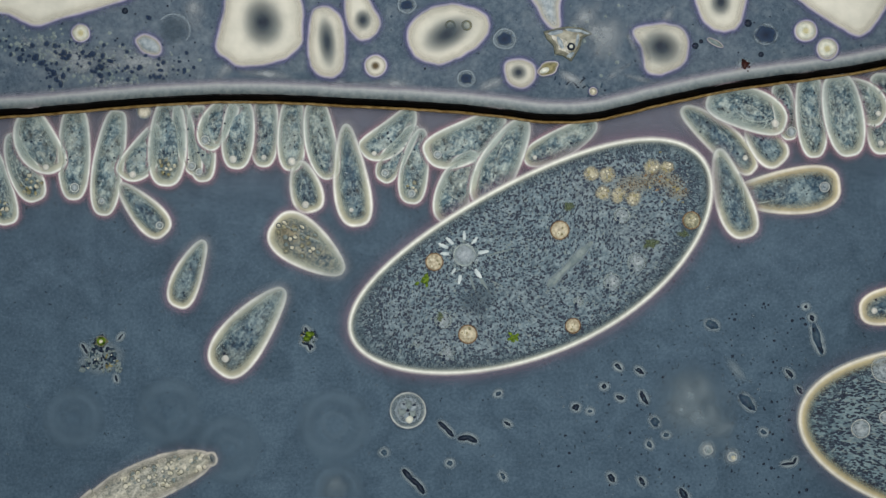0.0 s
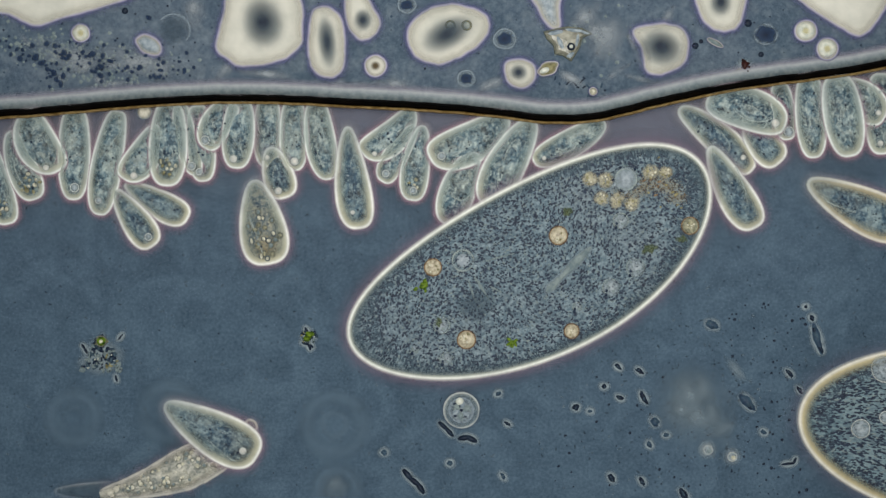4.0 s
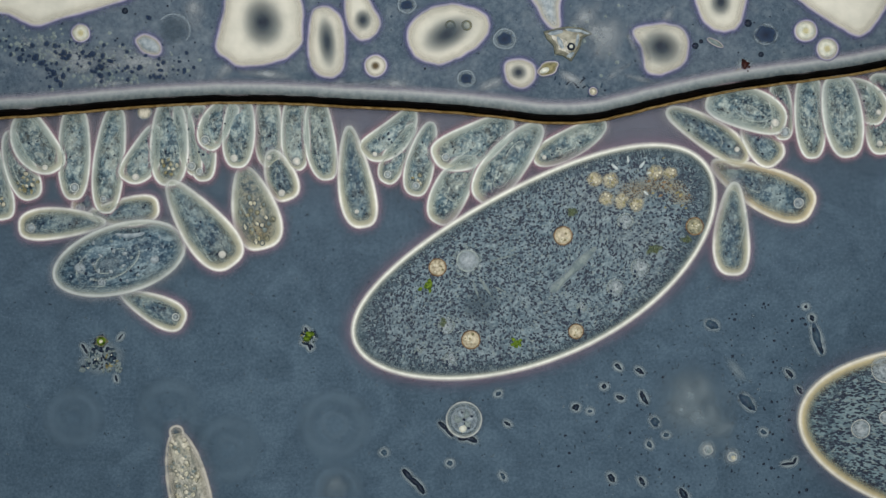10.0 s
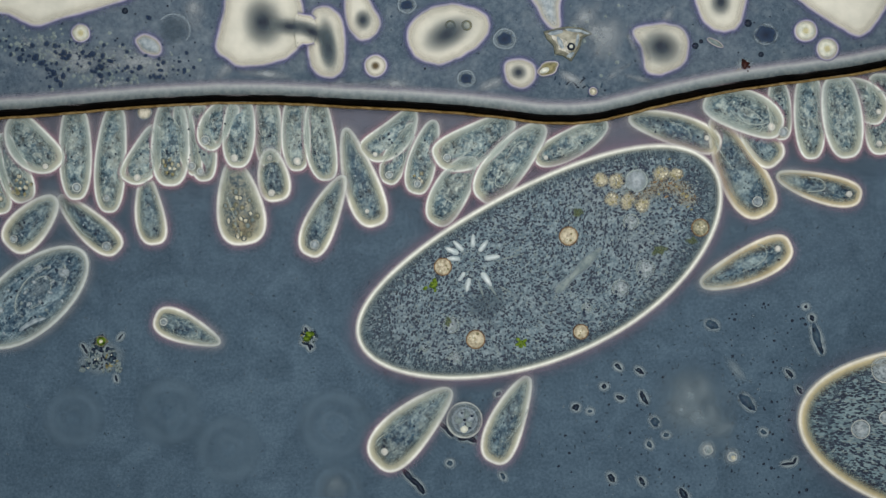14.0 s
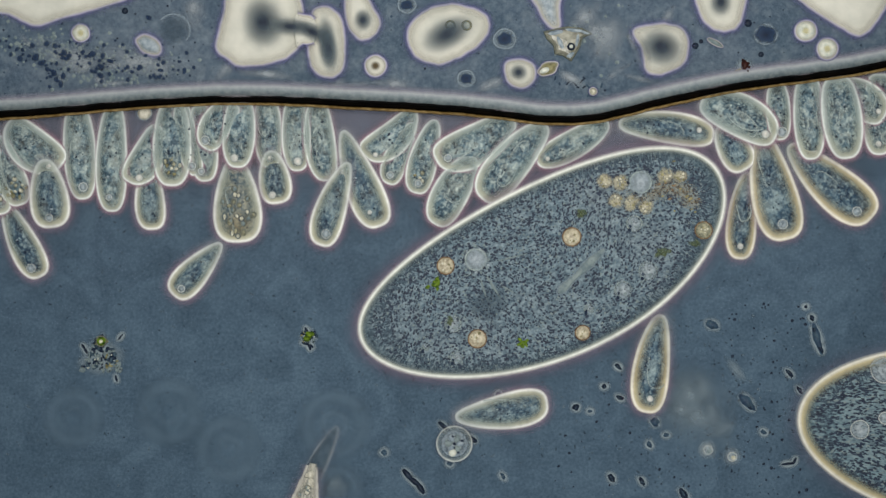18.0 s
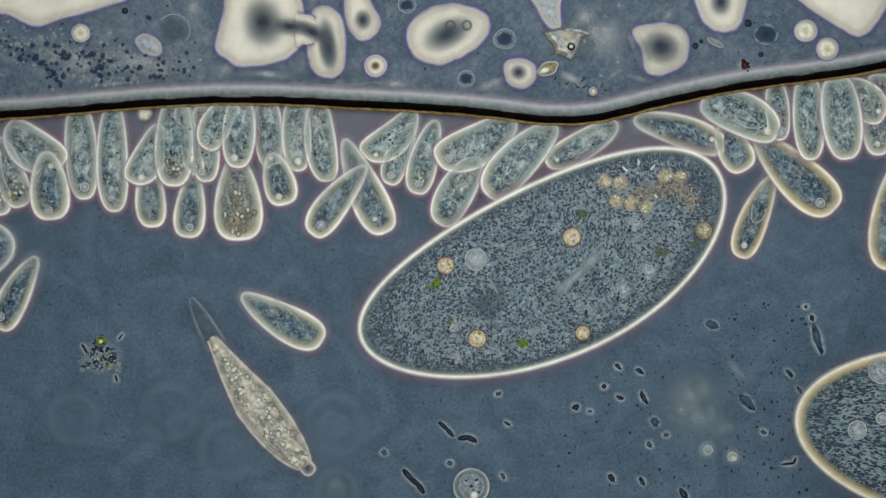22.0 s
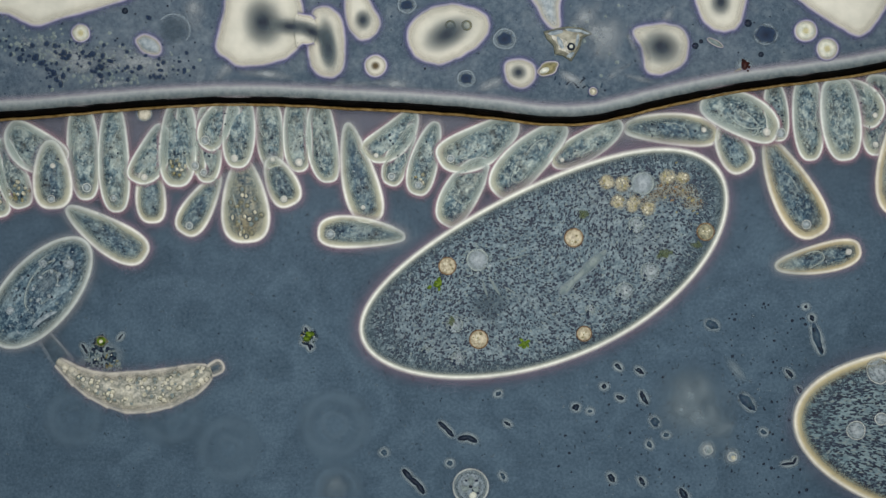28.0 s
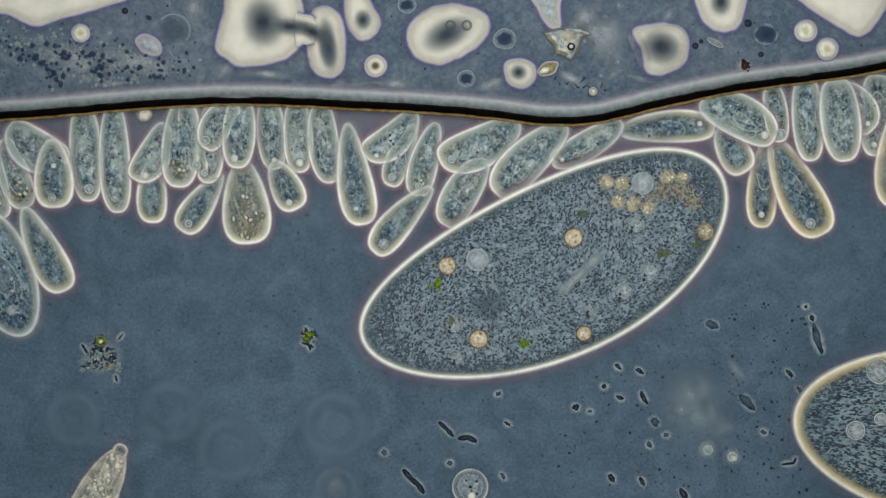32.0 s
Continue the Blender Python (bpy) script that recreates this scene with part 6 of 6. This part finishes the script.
    swim("s10", [(0, 1650, 400, 1780, 440), (12, 1650, 400, 1780, 430), (13, 1513, 418, 1668, 418), (13.5, 1440, 318, 1572, 404), (14, 1366, 310, 1532, 352), (14.5, 1370, 322, 1527, 328), (15.5, 1320, 340, 1460, 420),
                 (16.5, 1294, 372, 1406, 496), (17, 1300, 345, 1370, 494), (17.5, 1328, 312, 1316, 466), (18, 1322, 302, 1307, 461), (19, 1326, 300, 1304, 454), (19.5, 1322, 296, 1302, 448), (20, 1362, 296, 1298, 440),
                 (20.5, 1374, 310, 1316, 446), (21, 1368, 302, 1308, 452), (22, 1366, 312, 1308, 455), (23, 1374, 312, 1308, 450), (24, 1392, 316, 1306, 445), (24.25, 1440, 350, 1306, 425), (24.5, 1470, 387, 1310, 403),
                 (25, 1594, 428, 1442, 480), (25.5, 1680, 440, 1525, 456), (26, 1720, 470, 1650, 340), (26.5, 1600, 480, 1680, 350), (27, 1540, 430, 1680, 400), (27.5, 1472, 390, 1622, 424), (28, 1362, 476, 1534, 440),
                 (28.3, 1284, 438, 1430, 505), (28.5, 1276, 424, 1416, 510), (28.8, 1300, 390, 1356, 540), (29, 1326, 367, 1298, 530), (29.3, 1350, 376, 1276, 510), (29.5, 1358, 370, 1268, 494), (29.8, 1370, 346, 1282, 478),
                 (30, 1378, 308, 1298, 455), (30.3, 1382, 258, 1334, 412), (30.5, 1374, 250, 1342, 404), (31, 1352, 246, 1345, 407), (32, 1356, 246, 1345, 405)])
    swim("s11", [(0, 1298, 348, 1478, 330), (0.5, 1330, 352, 1482, 322), (1, 1345, 406, 1524, 288), (1.5, 1424, 456, 1476, 276), (1.75, 1530, 440, 1440, 280), (2, 1600, 398, 1414, 298), (2.5, 1640, 330, 1450, 336),
                 (2.8, 1690, 400, 1530, 310), (3.1, 1650, 460, 1600, 300), (3.5, 1504, 332, 1670, 430), (4.5, 1360, 310, 1560, 370), (5.5, 1308, 310, 1510, 336), (6, 1308, 316, 1510, 347), (7, 1302, 315, 1503, 346),
                 (8, 1288, 314, 1490, 346), (9, 1290, 310, 1478, 352), (10, 1254, 288, 1442, 374), (11, 1242, 262, 1402, 390), (12, 1246, 252, 1388, 394), (13, 1276, 238, 1358, 396), (14, 1262, 212, 1350, 378),
                 (14.5, 1266, 220, 1357, 390), (15.5, 1280, 270, 1420, 400), (16.5, 1296, 308, 1480, 406), (17, 1296, 298, 1468, 424), (17.5, 1350, 245, 1415, 424), (18, 1345, 233, 1390, 424), (19, 1340, 238, 1385, 427),
                 (19.5, 1356, 262, 1380, 450), (20, 1396, 338, 1344, 528), (20.25, 1500, 420, 1350, 520), (20.5, 1580, 448, 1386, 470), (20.75, 1590, 530, 1450, 400), (21, 1524, 582, 1530, 383), (21.25, 1470, 540, 1570, 390),
                 (21.5, 1470, 378, 1600, 530), (22, 1592, 290, 1574, 470), (23, 1600, 230, 1582, 406), (24, 1600, 216, 1584, 392), (28, 1602, 190, 1588, 376), (32, 1600, 180, 1586, 360)])
    swim("s12", [(0, 1800, 300, 1700, 440), (15, 1800, 300, 1700, 440), (16.5, 1616, 352, 1478, 460), (16.75, 1540, 290, 1528, 470), (17, 1478, 298, 1602, 446), (17.5, 1424, 272, 1570, 390), (18, 1388, 254, 1548, 392),
                 (18.5, 1364, 244, 1532, 386), (19, 1372, 248, 1522, 378), (19.5, 1356, 238, 1518, 374), (20, 1332, 248, 1496, 368), (21, 1338, 246, 1482, 388), (22, 1332, 238, 1478, 374), (24, 1332, 238, 1474, 366),
                 (24.5, 1338, 250, 1476, 380), (25, 1370, 252, 1492, 430), (25.5, 1366, 248, 1484, 422), (27.5, 1350, 234, 1454, 402), (28, 1354, 245, 1447, 420), (28.3, 1368, 246, 1450, 444), (28.5, 1384, 276, 1424, 472),
                 (28.65, 1460, 280, 1400, 470), (28.8, 1510, 322, 1368, 464), (29, 1556, 408, 1348, 400), (29.15, 1500, 490, 1390, 350), (29.3, 1390, 536, 1428, 344), (29.5, 1326, 498, 1484, 372), (29.8, 1334, 456, 1522, 386),
                 (30, 1348, 396, 1558, 442), (30.3, 1412, 288, 1508, 464), (30.5, 1400, 280, 1506, 448), (30.8, 1382, 254, 1492, 424), (31, 1380, 246, 1476, 422), (32, 1366, 246, 1452, 414)])
    swim("s18", [(0, 616, 488, 476, 388), (0.25, 500, 495, 522, 362), (0.5, 408, 421, 558, 408), (0.75, 400, 340, 520, 440), (1, 428, 304, 466, 456), (2, 460, 292, 430, 442), (3, 460, 290, 414, 432), (3.5, 484, 292, 432, 428),
                 (4.2, 430, 350, 500, 470), (4.9, 410, 430, 550, 420), (5.5, 404, 488, 522, 382), (5.75, 385, 410, 530, 440), (6, 408, 334, 506, 478), (6.5, 460, 318, 460, 480), (7, 564, 343, 446, 470), (7.5, 628, 386, 462, 414),
                 (7.75, 600, 470, 480, 370), (8, 546, 516, 520, 352), (8.25, 440, 490, 520, 360), (8.5, 390, 430, 546, 425), (9, 426, 350, 534, 490), (9.5, 420, 304, 478, 460), (10, 428, 288, 470, 447), (10.5, 396, 330, 508, 426),
                 (11, 384, 298, 510, 416), (12, 374, 304, 494, 422), (12.5, 394, 296, 452, 432), (13, 416, 288, 440, 440), (14, 412, 282, 435, 434), (17, 415, 278, 424, 430), (22, 418, 274, 424, 425), (24, 420, 278, 436, 423),
                 (25, 424, 276, 440, 419), (28, 428, 278, 438, 430), (32, 428, 280, 441, 432)])
    swim("oval", [(0, -220, 520, -60, 700), (1.2, -160, 520, 0, 660), (2, -90, 555, 112, 640), (2.5, -130, 520, 54, 640), (3, -120, 460, 6, 560), (3.6, -220, 480, -60, 640), (5, -200, 640, -60, 480), (6, -80, 690, 30, 490),
                  (6.5, -30, 620, 66, 412), (7, -16, 570, 106, 362), (7.5, -20, 580, 140, 385), (8, -20, 532, 176, 366), (9, 38, 496, 260, 402), (10, 98, 492, 327, 426), (11, 126, 478, 366, 490), (12, 46, 408, 266, 548),
                  (12.5, 42, 366, 186, 550), (13, 54, 345, 140, 560), (13.5, 112, 380, 30, 598), (14, 148, 450, -30, 600), (14.5, 154, 490, -80, 534), (16, -150, 440, -390, 460), (17.5, -260, 380, -340, 600), (19, -380, 440, -200, 600),
                  (21, -300, 500, -80, 460), (22, -210, 470, 28, 430), (22.5, -152, 490, 86, 426), (23, -84, 492, 153, 412), (23.5, -26, 466, 212, 432), (24, 36, 450, 284, 440), (24.5, 94, 428, 342, 476), (25, 128, 424, 364, 508),
                  (25.5, 112, 388, 284, 556), (26.5, 130, 365, 120, 600), (27.5, 172, 384, 8, 572), (28, 154, 428, -6, 606), (28.5, 142, 440, -40, 600), (29, 134, 480, -66, 590), (29.5, 140, 520, -96, 545), (30, 118, 584, -80, 488),
                  (30.5, 84, 640, -60, 460), (31, 66, 608, -44, 410), (32, 46, 592, -46, 372)])
    walk(CELLS["rosette"], [(t, pose(*spot(x, y, 0.05), 0.002, 0, 0, a)) for t, x, y, a in
                            ((0, 722, 726, 20), (1, 721, 729, 20), (1.5, 736, 735, 60), (2, 769, 750, 150), (2.5, 738, 745, 110), (3, 732, 738, 80), (3.5, 790, 728, 150), (5.5, 836, 724, 240), (7, 838, 727, 255), (8, 828, 735, 300),
                             (9, 821, 742, 0), (14, 822, 743, 8), (14.5, 824, 764, 20), (16.5, 808, 769, 30), (17.5, 808, 766, 20), (18, 804, 785, 0), (18.5, 824, 856, 20), (19, 834, 860, 30), (32, 832, 861, 20))])
    # the flagellate
    crawl([(0, -20, 1000, 60, 960, 240, 862, 376, 812), (1, 0, 1010, 80, 970, 230, 870, 346, 797), (2, 0, 1010, 70, 980, 214, 880, 326, 796), (3, 110, 880, 200, 872, 320, 826, 437, 750),
           (5.5, 70, 876, 190, 880, 340, 830, 440, 760), (6, 76, 878, 220, 878, 352, 836, 462, 748), (6.5, 150, 980, 290, 930, 385, 830, 470, 700), (7, 280, 1040, 315, 940, 382, 820, 452, 694),
           (8, 220, 1100, 270, 1010, 340, 890, 398, 790), (9, 320, 1060, 332, 965, 350, 840, 370, 718), (10, 400, 1110, 370, 1020, 340, 890, 312, 762), (11, 440, 1160, 400, 1070, 330, 950, 278, 822),
           (12, 480, 1240, 480, 1140, 470, 1010, 480, 890), (13, 620, 1230, 600, 1130, 570, 1000, 530, 872), (13.6, 780, 1130, 740, 1060, 640, 980, 520, 930), (14.2, 900, 1010, 800, 1010, 680, 1010, 560, 1030),
           (15.2, 860, 900, 790, 930, 670, 980, 570, 1060), (16.5, 735, 780, 660, 800, 550, 868, 470, 970), (17, 790, 784, 712, 798, 600, 850, 500, 940), (17.5, 640, 768, 580, 850, 540, 960, 500, 1080),
           (18, 590, 768, 548, 848, 530, 960, 520, 1090), (18.5, 590, 680, 550, 770, 530, 890, 520, 1015), (19, 592, 650, 547, 732, 530, 860, 524, 985), (19.5, 600, 615, 556, 690, 536, 815, 532, 940),
           (20, 597, 508, 560, 592, 535, 720, 518, 852), (20.5, 540, 645, 500, 700, 520, 830, 545, 960), (21, 450, 645, 488, 716, 540, 830, 598, 945), (21.5, 430, 600, 460, 668, 520, 780, 588, 885),
           (22, 350, 550, 388, 620, 460, 725, 548, 832), (22.5, 345, 480, 352, 540, 410, 655, 492, 760), (23, 345, 420, 322, 490, 360, 612, 448, 735), (24, 342, 425, 318, 492, 355, 612, 446, 728),
           (24.5, 290, 530, 316, 560, 410, 640, 530, 700), (25, 248, 562, 300, 600, 415, 668, 542, 712), (25.5, 270, 640, 332, 636, 460, 668, 596, 726), (26.5, 120, 610, 190, 660, 310, 690, 440, 680),
           (27.5, 88, 590, 135, 662, 235, 712, 362, 650), (28, 78, 594, 122, 655, 242, 694, 388, 648), (28.3, 110, 698, 156, 690, 280, 664, 410, 620), (28.6, 140, 725, 190, 700, 300, 655, 425, 590),
           (29, 168, 768, 220, 714, 325, 640, 437, 572), (29.5, 195, 780, 235, 735, 330, 650, 430, 560), (30, 178, 838, 220, 775, 300, 672, 394, 570), (30.5, 190, 865, 215, 810, 280, 700, 355, 590),
           (31, 130, 960, 165, 890, 228, 775, 290, 655), (31.5, 90, 1040, 120, 960, 170, 845, 232, 736), (32, 70, 1110, 100, 1025, 155, 910, 215, 795)])
    pulse("cv", [(0, 0.95, 0.62), (0.5, 0.8, 0.85), (0.9, 0.1, 1.0), (2, 0.0, 1.0), (3, 0.05, 1.0), (3.5, 0.4, 0.7), (4.2, 0.7, 0.0), (6, 0.8, 0.0), (10, 1.0, 0.4), (11, 1.0, 0.58), (12, 0.85, 0.72), (12.6, 0.4, 1.0),
                 (12.9, 0.0, 1.0), (14, 0.0, 1.0), (15.2, 0.3, 0.5), (16, 0.7, 0.0), (17, 0.82, 0.0), (21, 1.0, 0.0), (22, 1.0, 0.45), (23, 1.0, 0.6), (24, 0.8, 0.76), (24.5, 0.3, 1.0),
                 (24.8, 0.0, 1.0), (25.5, 0.0, 1.0), (26.6, 0.3, 0.5), (27.4, 0.7, 0.0), (28, 0.75, 0.0), (32, 0.95, 0.0)])
    pulse("dv", [(0, 0.2, 0.3), (1, 0.6, 0.0), (2, 0.85, 0.0), (6, 1.0, 0.1), (7, 0.95, 0.4), (7.6, 0.6, 0.7), (8.2, 0.0, 0.8), (9, 0.0, 0.9), (10, 0.1, 0.7), (11.5, 0.3, 0.4), (13, 0.7, 0.0), (17, 1.0, 0.0), (19, 1.0, 0.4), (19.6, 0.3, 0.8),
                 (20, 0.0, 0.8), (21.5, 0.0, 0.7), (23, 0.2, 0.3), (25, 0.5, 0.1), (28, 0.9, 0.0), (31, 1.0, 0.1), (32, 1.0, 0.3)])
    walk(CELLS["giant"], [(t, pose(*spot(x + 8.6 - t * 0.08, y + 22.9 - t * 0.06, 0.16), 0.0, 0, 0, a - 0.65)) for t, x, y, a in
                          ((0, 941, 449, 26.8), (1, 941, 451, 26.8), (2, 941, 454, 26.8), (3, 940, 457, 26.8), (5.5, 938, 460, 26.9), (7, 938, 461, 26.9), (8, 941, 461, 26.9), (9, 944, 459, 26.8), (11, 951, 460, 26.7),
                           (13, 956, 460, 26.5), (14, 957, 460, 26.3), (17, 961, 461, 25.6), (20, 963, 461, 25.4), (24, 962, 462, 25.4), (28, 966, 463, 25.2), (32, 966, 463, 25.2))])
    walk(CELLS["giant2"], [(t, pose(*spot(x - 4, y + 1, 0.16), 0.0, 0, 0, -7)) for t, x, y in ((0, 1766, 775), (16, 1766, 776), (20, 1762, 777), (27, 1758, 778), (32, 1757, 778))])
    sag = ((0, 1.0), (6.5, 0.0), (14.5, -0.5), (16.5, -1.5), (23, -2.5), (29.5, -3.5), (32, -3.8))
    walk(CELLS["film_edge"], [(t, pose(0, px(y), 0)) for t, y in sag])
    walk(CELLS["low_droplet"], [(t, pose(spot(257, 0)[0], spot(0, 198)[1] + px(y - 0.6), FILM_TOP - 0.004)) for t, y in sag])
    walk(CELLS["neck"], [(t, pose(_cx, _cy, FILM_TOP - z)) for t, z in ((0, 0.1), (13.0, 0.1), (13.6, 0.03), (13.95, -0.024), (14.3, -0.032), (32, -0.032))])


motions()
